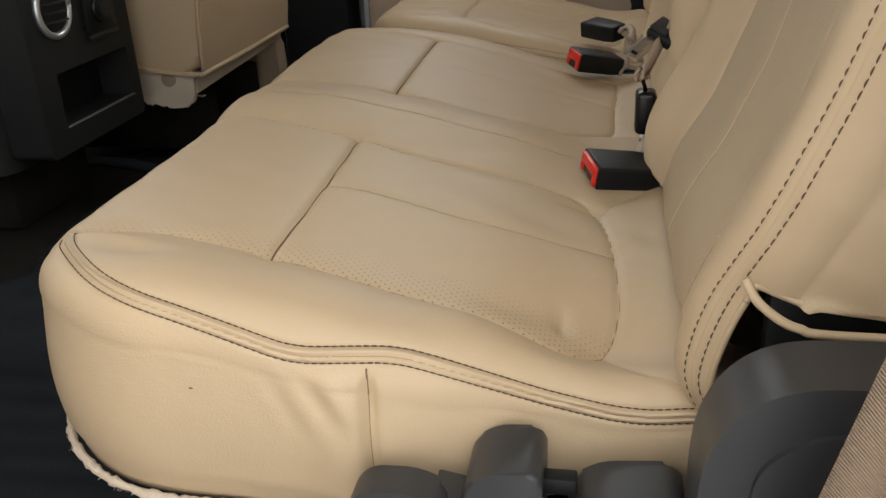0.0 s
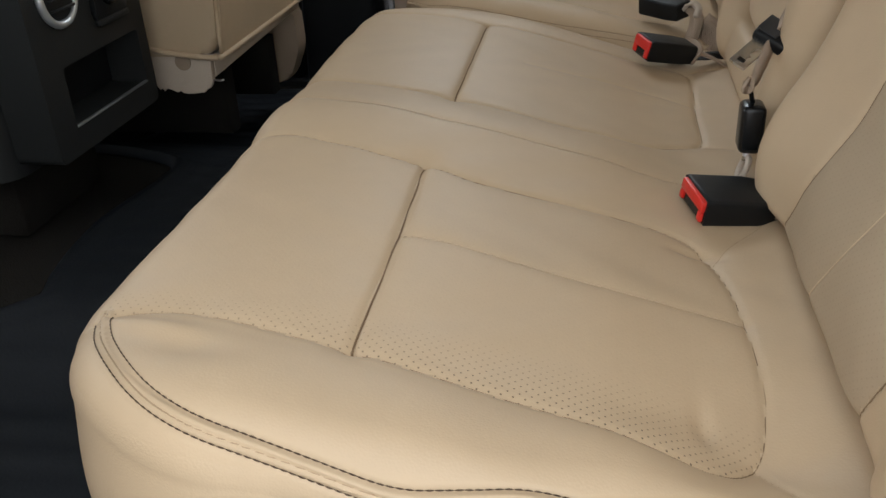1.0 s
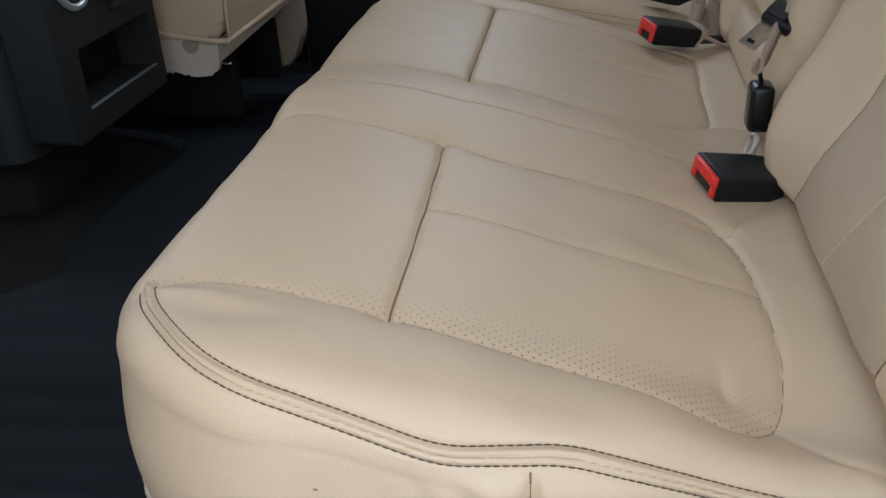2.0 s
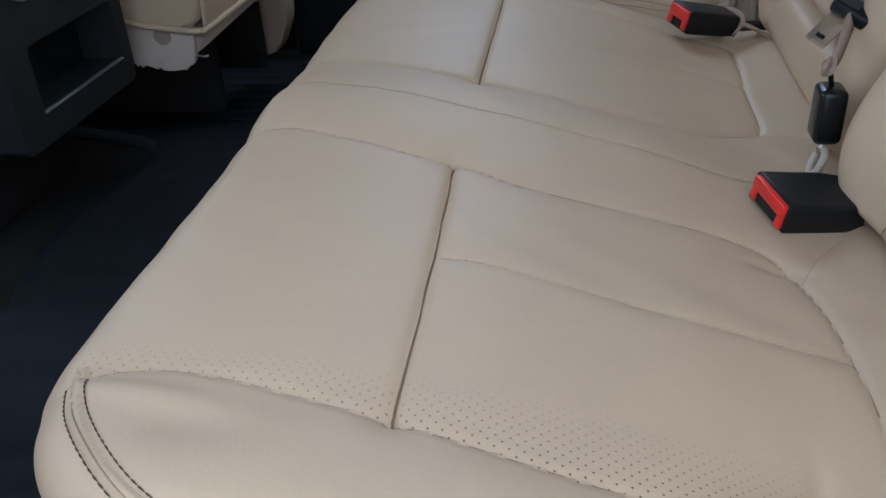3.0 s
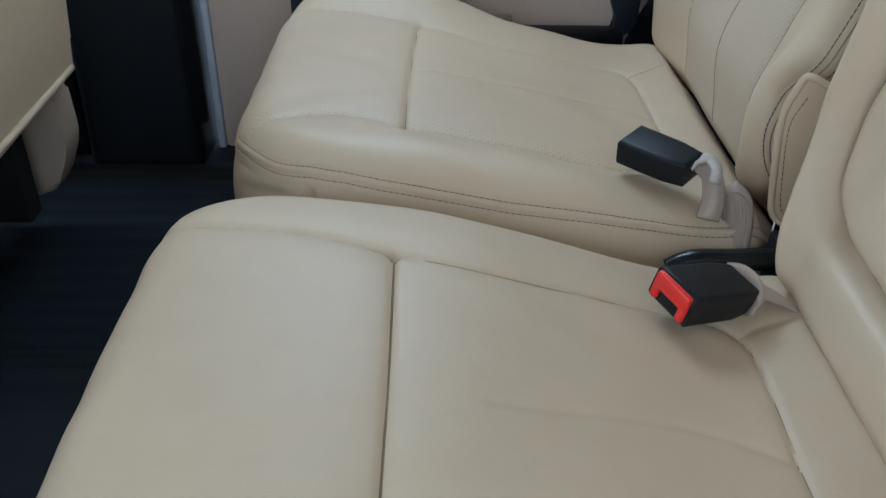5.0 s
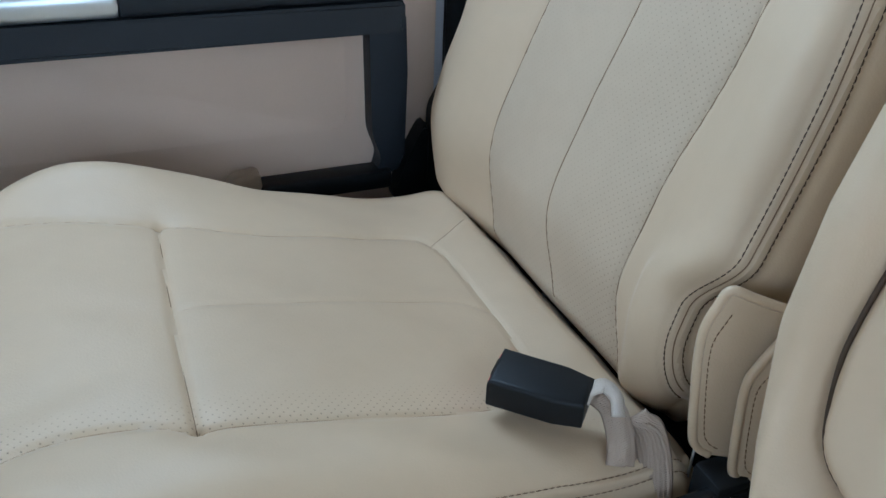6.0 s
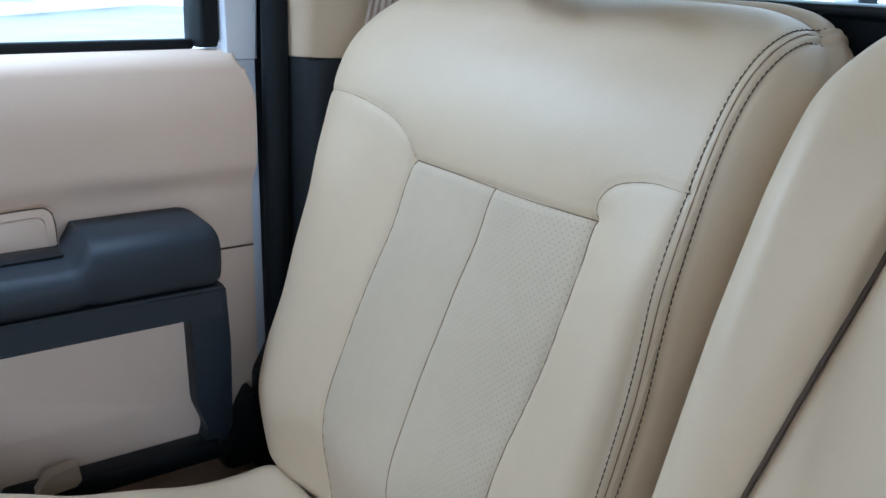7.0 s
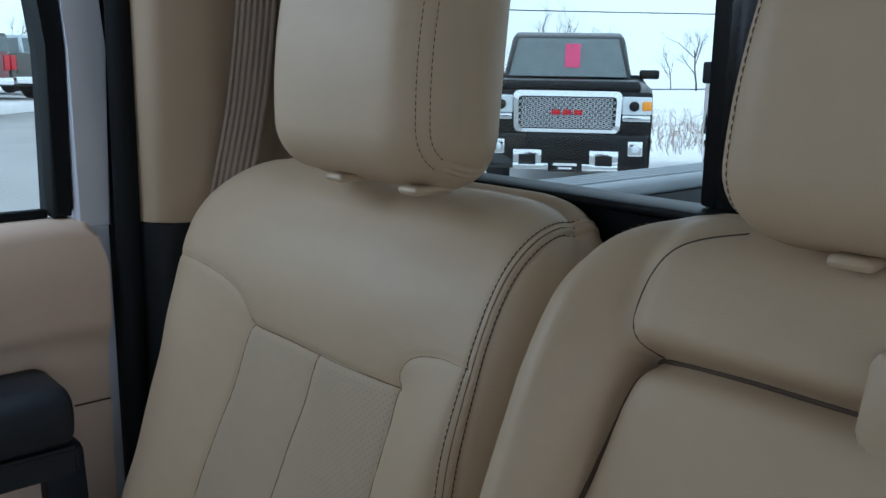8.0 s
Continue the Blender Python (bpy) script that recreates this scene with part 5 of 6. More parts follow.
fs = thing("front_seat", "tan leather front seat back with piped map pocket", "car seat", m=pose(-0.4, 1.15, FLOOR_Z))
bm = bmesh.new()
prism(bm, rounded([(-0.248, 0.362), (-0.42, 0.362), (-0.40, 0.60), (-0.36, 1.05), (-0.21, 1.05), (-0.225, 0.60)], 0.03, 6), 1, 0.926, 1.372, 0.012, 4)
part("seat_back", bm, M_LEATHER, fs)
prism_part("map_pocket", rounded([(-0.2435, 0.356), (-0.2475, 0.356), (-0.236, 0.52), (-0.226, 0.52)], 0.001), 1, 0.936, 1.355, M_LEATHER, fs, 0.003, label="leather map pocket")
piping = smooth_line([(-0.40, 0.924, 0.384), (-0.33, 0.922, 0.370), (-0.27, 0.923, 0.362), (-0.248, 0.930, 0.360), (-0.243, 0.95, 0.360), (-0.242, 1.15, 0.360), (-0.243, 1.35, 0.362)])
tube("piping", piping, 0.0045, M_LEATHER, fs, 8)
tube("back_piping", smooth_line([(-0.244, 0.934, 0.365), (-0.236, 0.934, 0.48), (-0.226, 0.934, 0.60), (-0.205, 0.934, 1.0)]), 0.003, M_LEATHER, fs, 8)
# pale felt skirt under the seat side
bm = bmesh.new()
rng = np.random.default_rng(23)
low = [(x, z + 0.0022 * rng.standard_normal()) for x, z in zip(np.linspace(-0.365, -0.266, 30), np.interp(np.linspace(-0.365, -0.266, 30), [-0.36, -0.335, -0.30, -0.28, -0.266], [0.314, 0.306, 0.302, 0.306, 0.316]))]
prism(bm, low + [(-0.262, 0.366), (-0.37, 0.378)], 1, 0.932, 0.944, 0.0008)
part("felt_skirt", bm, M_FELT, fs, "frayed pale felt skirt")
bm = bmesh.new()
prism(bm, [(0.944, 0.325), (1.36, 0.335), (1.36, 0.362), (0.944, 0.362)], 0, -0.29, -0.262, 0.004)
part("rear_skirt", bm, M_FELT, fs)
# thin darker disc on the felt's face, standing in for a round hole
prism_part("skirt_hole_disc", [(-0.308 + 0.013 * math.cos(a), 0.352 + 0.013 * math.sin(a)) for a in np.linspace(0, 2 * math.pi, 20)[:-1]], 1, 0.9308, 0.933, M_CLIP, fs, 0.0004, label="round tan disc standing in for a hole in the felt")
tube("hook", [(-0.262, 0.93, 0.325), (-0.250, 0.928, 0.324), (-0.244, 0.927, 0.326)], 0.0015, M_STEEL, fs, 6)
prism_part("seat_track", [(-0.60, FLOOR_Z), (-0.30, FLOOR_Z), (-0.30, 0.30), (-0.60, 0.33)], 1, 1.05, 1.09, M_CARPET, fs, 0.004)
prism_part("seat_track", [(-0.60, FLOOR_Z), (-0.30, FLOOR_Z), (-0.30, 0.30), (-0.60, 0.33)], 1, 1.26, 1.30, M_CARPET, fs, 0.004)
prism_part("track_cover", rounded([(-0.42, FLOOR_Z + 0.004), (-0.29, FLOOR_Z + 0.004), (-0.262, 0.26), (-0.265, 0.345), (-0.42, 0.345)], 0.02, 5), 1, 1.325, 1.375, M_CLIP, fs, 0.008, 3, "tan plastic track cover")
box_part("cushion_base", (-0.80, 0.945, 0.30), (-0.395, 1.36, 0.44), M_LEATHER, fs, 0.03, 4)

# ---- seat hinge cover, latch cover and lever on the near side ----
hinge = thing("seat_hinge_cover", "charcoal plastic hinge cover at the seat's corner", "hinge cover", m=pose(0.55, -0.03, FLOOR_Z))
arc = [(0.4745, 0.20), (0.4738, 0.345), (0.4740, 0.374), (0.4765, 0.396), (0.4840, 0.4160), (0.4960, 0.4310), (0.5110, 0.4400), (0.5290, 0.4440), (0.5600, 0.4450), (0.68, 0.4450), (0.68, 0.20)]
prism_part("cover_shell", [tuple(p) for p in smooth_line(arc[:-2], 5)] + arc[-2:], 1, -0.060, -0.014, M_GREY, hinge, 0.015, 7)
inset = [(0.500, 0.22), (0.4995, 0.342), (0.4990, 0.372), (0.5015, 0.392), (0.5095, 0.405), (0.525, 0.4155), (0.545, 0.4205), (0.584, 0.422), (0.67, 0.422), (0.67, 0.22)]
prism_part("cover_face", [tuple(p) for p in smooth_line(inset[:-2], 5)] + inset[-2:], 1, -0.0635, -0.059, M_GREY, hinge, 0.002, 3)
box_part("hinge_plate", (0.514, 0.022, 0.30), (0.64, 0.036, 0.462), M_BLACK, hinge, 0.004)
latch = thing("seat_latch_cover", "charcoal plastic latch cover on the seat's side", "latch cover", m=pose(0.38, -0.01, FLOOR_Z))
prism_part("latch_hood", rounded([(0.340, 0.15), (0.344, 0.335), (0.360, 0.347), (0.392, 0.349), (0.392, 0.15)], 0.010, 4), 1, -0.020, 0.03, M_GREY, latch, 0.004, 3)
prism_part("latch_box", rounded([(0.352, 0.15), (0.355, 0.313), (0.365, 0.320), (0.400, 0.318), (0.408, 0.307), (0.408, 0.15)], 0.008, 4), 1, -0.034, -0.019, M_GREY, latch, 0.005, 3)
prism_part("side_bar", rounded([(0.405, 0.15), (0.406, 0.318), (0.425, 0.332), (0.475, 0.336), (0.475, 0.15)], 0.012, 4), 1, -0.028, 0.02, M_GREY, latch, 0.006, 3)
box_part("bolt_plate", (0.388, -0.008, 0.325), (0.412, 0.004, 0.337), M_BLACK, latch, 0.002)
lever = thing("seat_fold_lever", "black plastic fold lever under the seat's edge", "lever", m=pose(0.31, -0.01, 0.31))
prism_part("lever_grip", rounded([(0.271, 0.318), (0.284, 0.335), (0.315, 0.336), (0.336, 0.326), (0.332, 0.300), (0.30, 0.294), (0.279, 0.298)], 0.018, 7), 1, -0.030, -0.004, M_GREY, lever, 0.009, 5)
prism_part("lever_arm", [(0.325, 0.308), (0.365, 0.302), (0.365, 0.316), (0.325, 0.324)], 1, -0.018, 0.012, M_GREY, lever, 0.003)


# ---- seat belt buckles, straps and the middle belt ----
def frame_m(o, axis, side):
    """A pose at o: local x along axis, local y towards side."""
    a = Vector(axis).normalized()
    s = (Vector(side) - a * a.dot(Vector(side))).normalized()
    n = a.cross(s)
    return Matrix(((a.x, s.x, n.x, o[0]), (a.y, s.y, n.y, o[1]), (a.z, s.z, n.z, o[2]), (0, 0, 0, 1)))


def buckle(o, axis, side, label, L=0.078, W=0.040, H=0.027, proud=0.0035):
    m = frame_m(o, axis, side)
    root = thing("belt_buckle", label, "seat belt buckle", "seat belt buckles", m=m)
    bm = bmesh.new()
    prism(bm, [(0.0, -W / 2), (L * 0.7, -W / 2), (L, -W / 2 * 0.8), (L, W / 2 * 0.8), (L * 0.7, W / 2), (0.0, W / 2)], 2, -H / 2, H / 2, 0.004, 3)
    for v in bm.verts:
        v.co.z *= 1 - 0.18 * max(0, v.co.x / L - 0.5)
    bm.transform(m)
    part("buckle_body", bm, M_BLACK, root)
    bm = bmesh.new()
    add_box(bm, (-proud, -W / 2 + 0.003, -H / 2 + 0.012), (0.004, W / 2 - 0.003, H / 2 - 0.002), 0.002, 2)
    add_box(bm, (-proud + 0.0001, -W / 2 + 0.003, -H / 2 + 0.003), (0.004, -W / 2 + 0.010, H / 2 - 0.012), 0.002, 2)
    add_box(bm, (-proud + 0.0001, W / 2 - 0.010, -H / 2 + 0.003), (0.004, W / 2 - 0.003, H / 2 - 0.012), 0.002, 2)
    bm.transform(m)
    part("release_button", bm, M_RED, root, "red release button")
    bm = bmesh.new()
    add_box(bm, (-0.001, -W / 2 + 0.010, -H / 2 + 0.003), (0.004, W / 2 - 0.010, -H / 2 + 0.012), 0.001, 1)
    bm.transform(m)
    part("tongue_slot", bm, M_GLOSS, root)
    return root


b1 = buckle((0.408, 0.410, 0.3865), (0.94, 0.30, -0.14), (-0.30, 0.94, 0.10), "black seat belt buckle with red button on the bench seat", 0.072, 0.053, 0.0245)
b2 = buckle((0.375, 0.826, 0.4043), (0.87, 0.45, -0.22), (-0.42, 0.88, 0.10), "black seat belt buckle with red button on the middle seat", 0.070, 0.042)
b3 = buckle((0.389, 1.071, 0.4035), (0.72, -0.69, -0.03), (-0.69, -0.72, -0.12), "black seat belt buckle lying turned over on the single seat", 0.070, 0.038, proud=0.0008)
ribbon("strap", smooth_line([(0.474, 0.421, 0.377), (0.485, 0.424, 0.374), (0.50, 0.43, 0.364), (0.53, 0.44, 0.345)]), (0, 1, 0.3), 0.030, 0.004, M_WEB, b1, "tan webbing strap")
wrap = smooth_line([(0.429, 0.872, 0.396), (0.439, 0.868, 0.397), (0.446, 0.858, 0.394), (0.446, 0.846, 0.387), (0.439, 0.838, 0.379)])
ribbon("strap_fold", wrap, (0.55, 0.25, 0.75), 0.012, 0.003, M_WEB, b2, "pale folded webbing")
ribbon("strap", smooth_line([(0.434, 0.856, 0.392), (0.450, 0.860, 0.386), (0.470, 0.864, 0.376), (0.492, 0.868, 0.360), (0.515, 0.872, 0.340)]), (-0.5, 0.85, 0.1), 0.026, 0.004, M_WEB, b2, "tan webbing strap")
# the far strap: a pale crumpled end at the buckle, a folded bundle down the cushion's edge, and the flat band behind it
band = smooth_line([(0.466, 1.008, 0.391), (0.474, 1.002, 0.383), (0.475, 0.992, 0.369), (0.472, 0.981, 0.353), (0.468, 0.972, 0.332)])
ribbon("strap", band, (0.76, -0.60, 0.0), 0.032, 0.003, M_WEB, b3, "flat woven tan webbing strap")
for k in range(9):
    o = (k - 4) * 0.0034
    ribbon("woven_rib", band + np.array((0.76 * o - 0.0008, -0.60 * o - 0.0008, 0.0006)), (0.76, -0.60, 0.0), 0.0022, 0.0020, M_WEB, b3)
bundle = smooth_line([(0.446, 1.028, 0.404), (0.453, 1.018, 0.398), (0.453, 1.006, 0.388), (0.450, 0.996, 0.378), (0.446, 0.989, 0.370)])
for o, wd in (((0, 0, 0), 0.014), ((0.004, -0.002, 0.001), 0.011), ((0.008, -0.003, 0.000), 0.009)):
    ribbon("strap_fold", bundle + np.array(o), (0.75, 0.25, 0.5), wd, 0.003, M_WEB, b3, "folded strap end")
crumple = smooth_line([(0.437, 1.022, 0.402), (0.445, 1.026, 0.409), (0.453, 1.026, 0.411), (0.459, 1.018, 0.405), (0.456, 1.008, 0.396)])
ribbon("strap_fold", crumple, (0.7, 0.6, 0.3), 0.011, 0.004, M_CORD, b3, "pale folded strap end")
# leather flaps beside the single backrest: thin sheets with a rolled, stitched rim
FLAP_A = [(0.055, 0.499), (0.028, 0.5065), (0.0125, 0.5105), (0.0060, 0.4963), (0.0015, 0.4802), (0.0013, 0.4621), (0.0038, 0.4343), (0.0090, 0.3926), (0.0143, 0.3804), (0.0234, 0.3752), (0.055, 0.3745)]
FLAP_B = [(0.055, 0.500), (0.0330, 0.500), (0.0217, 0.4846), (0.0115, 0.4622), (0.0073, 0.4478), (0.0082, 0.4193), (0.0115, 0.3793), (0.0152, 0.3690), (0.0204, 0.3652), (0.030, 0.3690), (0.055, 0.3700)]
for x, y, out in ((0.490, 0.985, FLAP_A), (0.506, 0.962, FLAP_B)):
    fl = thing("hinge_flap", "tan leather flap covering the seat hinge", "flap", "hinge flaps", m=pose(x, y, 0.37))
    turn = pose(x, y, 0, rz=-30)
    edge = smooth_line([(a, 0.0, b) for a, b in out[:-1]], 5)
    bm = bmesh.new()
    prism(bm, [(p[0], p[2]) for p in edge] + [out[-1]], 1, -0.0015, 0.0015, 0.0005)
    bm.transform(turn)
    part("flap_sheet", bm, M_LEATHER_SIDE, fl)
    tube("rolled_rim", edge + np.array((0.0015, -0.0005, 0)), 0.0034, M_LEATHER_SIDE, fl, 10).matrix_basis = turn
    ln = resample(edge[12:] * np.array((1, 1, 0.86)) + np.array((0.0085, -0.0019, 0.0585)), 0.0035)
    stitches("flap_stitching", ln, np.tile([0, -1.0, 0], (len(ln), 1)), M_BROWN_THREAD, turn, fl, 0.0038, 0.0012, 0.0004)
# black hinge bar between the cushions
bar = thing("hinge_bar", "black plastic hinge bar between the rear cushions", "hinge bar", m=pose(0.47, 0.95, 0.33))
tube("bar", smooth_line([(0.41, 0.952, 0.340), (0.43, 0.952, 0.350), (0.47, 0.951, 0.352), (0.52, 0.95, 0.356), (0.56, 0.95, 0.358)]), 0.010, M_GLOSS, bar, 10)
box_part("bracket", (0.50, 0.944, 0.20), (0.60, 0.975, 0.37), M_BLACK, bar, 0.005)
tube("wire", [(0.507, 0.985, 0.30), (0.508, 0.984, 0.345), (0.508, 0.983, 0.385)], 0.0012, M_STEEL, bar, 5)

# middle belt: anchor, latch plate and keeper
mb = thing("middle_belt", "loose middle seat belt with black keeper, cord loop and steel tongue", "seat belt", m=pose(0.47, 0.50, 0.37))
bm = bmesh.new()
add_box(bm, (-0.011, -0.0145, -0.023), (0.011, 0.0145, 0.023), 0.006, 4, m=pose(0.463, 0.502, 0.4195, 0, 0, 0))
part("keeper", bm, M_GLOSS, mb, "glossy black keeper")
a = np.linspace(0, 2 * math.pi, 25)
tube("cord_loop", np.stack([0.459 + 0.004 * np.cos(a), 0.492 + 0.0095 * np.sin(a), 0.3815 + 0.0105 * np.cos(a)], 1), 0.0032, M_CORD, mb, 8, "pale cord loop")
tube("link", [(0.462, 0.499, 0.399), (0.461, 0.497, 0.394), (0.460, 0.495, 0.388)], 0.003, M_STEEL, mb, 8, "steel link")
tube("pin", [(0.463, 0.503, 0.440), (0.460, 0.500, 0.450), (0.456, 0.494, 0.462)], 0.0022, M_GLOSS, mb, 8)
fold3 = smooth_line([(0.452, 0.488, 0.466), (0.454, 0.493, 0.460), (0.460, 0.499, 0.463), (0.467, 0.513, 0.473), (0.475, 0.530, 0.484), (0.484, 0.547, 0.493)])
ribbon("webbing_fold", fold3, (0.5, 0.8, 0.2), 0.013, 0.003, M_WEB, mb, "twisted tan webbing")
web = smooth_line([(0.484, 0.551, 0.497), (0.498, 0.552, 0.530), (0.520, 0.545, 0.60), (0.555, 0.535, 0.70), (0.61, 0.53, 0.86)])
ribbon("webbing", web, (0.2, 0.95, 0.2), 0.022, 0.003, M_WEB, mb, "tan webbing")
# the tongue slopes from the grip down to the cushion
slope = frame_m((0.4690, 0.5338, 0.4886), (-0.607, -0.742, -0.284), (0.75, -0.50, -0.43))
bm = bmesh.new()
add_box(bm, (-0.004, -0.0085, -0.0016), (0.041, 0.0085, 0.0016), 0.0012, 2)
bm.transform(slope)
part("tongue", bm, M_STEEL, mb, "steel tongue")
bm = bmesh.new()
add_box(bm, (0.031, -0.0035, 0.0010), (0.036, 0.0035, 0.0022), 0.0004, 1)
bm.transform(slope)
part("tongue_slot", bm, M_GLOSS, mb)
bm = bmesh.new()
add_box(bm, (-0.034, -0.013, -0.0065), (-0.002, 0.022, 0.0065), 0.0045, 4)
bm.transform(slope)
part("tongue_grip", bm, M_BLACK, mb, "black plastic grip")
bm = bmesh.new()
add_box(bm, (-0.030, -0.012, 0.0062), (-0.006, 0.008, 0.0080), 0.0015, 2)
bm.transform(slope)
part("grip_pad", bm, M_GREY, mb, "grey raised grip pad")

# far shoulder belt
sb = thing("shoulder_belt", "tan shoulder belt webbing hanging down the far pillar", "seat belt", m=pose(0.68, 1.49, 0.8))
hang = smooth_line([(0.715, 1.475, 1.30), (0.705, 1.475, 1.10), (0.686, 1.475, 0.95), (0.657, 1.468, 0.84), (0.63, 1.458, 0.74)])
far_web = ribbon("webbing", hang, (0.75, -0.6, 0), 0.048, 0.003, M_BELT, sb)
for k in range(7):
    o = (k - 3) * 0.0068
    ribbon("woven_rib", np.asarray(hang) + np.array((0.78 * o - 0.0005, -0.625 * o - 0.00065, 0)), (0.75, -0.6, 0), 0.0050, 0.0022, M_BELT, sb)
ribbon("webbing_return", smooth_line([(0.735, 1.455, 1.30), (0.732, 1.455, 1.10), (0.73, 1.455, 0.95), (0.725, 1.45, 0.84), (0.715, 1.45, 0.74)]), (0.6, -0.75, 0), 0.040, 0.003, M_BELT, sb)
# near belt strap by the hinge cover
nb = thing("near_belt", "tan belt webbing beside the hinge cover", "seat belt", m=pose(0.56, -0.09, 0.2))
ribbon("webbing", [(0.520, -0.095, 0.20), (0.535, -0.095, 0.38), (0.56, -0.10, 0.50), (0.60, -0.11, 0.75), (0.66, -0.13, 1.2)], (0.9, 0.2, 0), 0.047, 0.003, M_BELT, nb)


# ---- outside: the truck's own bed, snowy lot, parked pickups, bare trees ----
GROUND = -0.66
bm = bmesh.new()
bmesh.ops.create_grid(bm, x_segments=2, y_segments=2, size=1500)
bmesh.ops.translate(bm, verts=bm.verts, vec=(0, 0, GROUND))
setting(part("ground", bm, M_SNOW, None), "snow-covered ground of the lot")
bm = bmesh.new()
prism(bm, [(-60, -6), (5, -6), (9.0, 3.0), (6.6, 9.0), (16, 33.0), (-60, 26.0)], 2, GROUND - 0.05, GROUND + 0.012)
setting(part("road", bm, M_ASPHALT, None), "pale frosted asphalt drive")

bed = thing("truck_bed", "dark truck bed behind the cab with ribbed grey rail", "truck bed", m=pose(1.9, 0.73, 0.2))
box_part("bed_wall", (0.90, 1.57, 0.10), (2.95, 1.63, 0.742), M_TRUCK_BLACK, bed, 0.01)
box_part("bed_wall", (0.90, -0.18, 0.10), (2.95, -0.12, 0.742), M_TRUCK_BLACK, bed, 0.01)
M_RAIL = material("grey_rail_cap", (0.26, 0.28, 0.30), rough=0.5, grain=300, bump=0.0004)
for y0, y1 in ((1.545, 1.665), (-0.215, -0.095)):
    box_part("rail_cap", (0.90, y0, 0.743), (2.97, y1, 0.775), M_RAIL, bed, 0.01, 3, "ribbed grey rail cap")
    for k in range(5):
        y = y0 + 0.022 + k * 0.018
        box_part("rail_rib", (0.95, y, 0.7745), (2.93, y + 0.008, 0.779), M_RAIL, bed, 0.001, 1)
box_part("tailgate", (2.90, -0.10, 0.10), (2.96, 1.55, 0.74), M_TRUCK_BLACK, bed, 0.01)
box_part("bed_floor", (0.88, -0.14, 0.02), (2.95, 1.6, 0.098), M_GREY, bed, 0.01)


def wheel(root, x, y, r=0.40, w=0.27):
    bm = bmesh.new()
    bmesh.ops.create_cone(bm, cap_ends=True, segments=28, radius1=r, radius2=r, depth=w, matrix=pose(x, y, r, 90, 0, 0))
    bmesh.ops.bevel(bm, geom=[e for e in bm.edges if len(e.link_faces) == 2 and any(len(f.verts) > 4 for f in e.link_faces)], offset=0.04, segments=3, affect="EDGES")
    ty = part("tyre", bm, M_TYRE, root)
    bm = bmesh.new()
    s = 1 if y > 0 else -1
    bmesh.ops.create_cone(bm, cap_ends=True, segments=20, radius1=r * 0.62, radius2=r * 0.5, depth=0.06, matrix=pose(x, y + s * (w / 2 - 0.01), r, -90 * s, 0, 0))
    part("rim", bm, M_CHROME, ty, "bright metal rim")


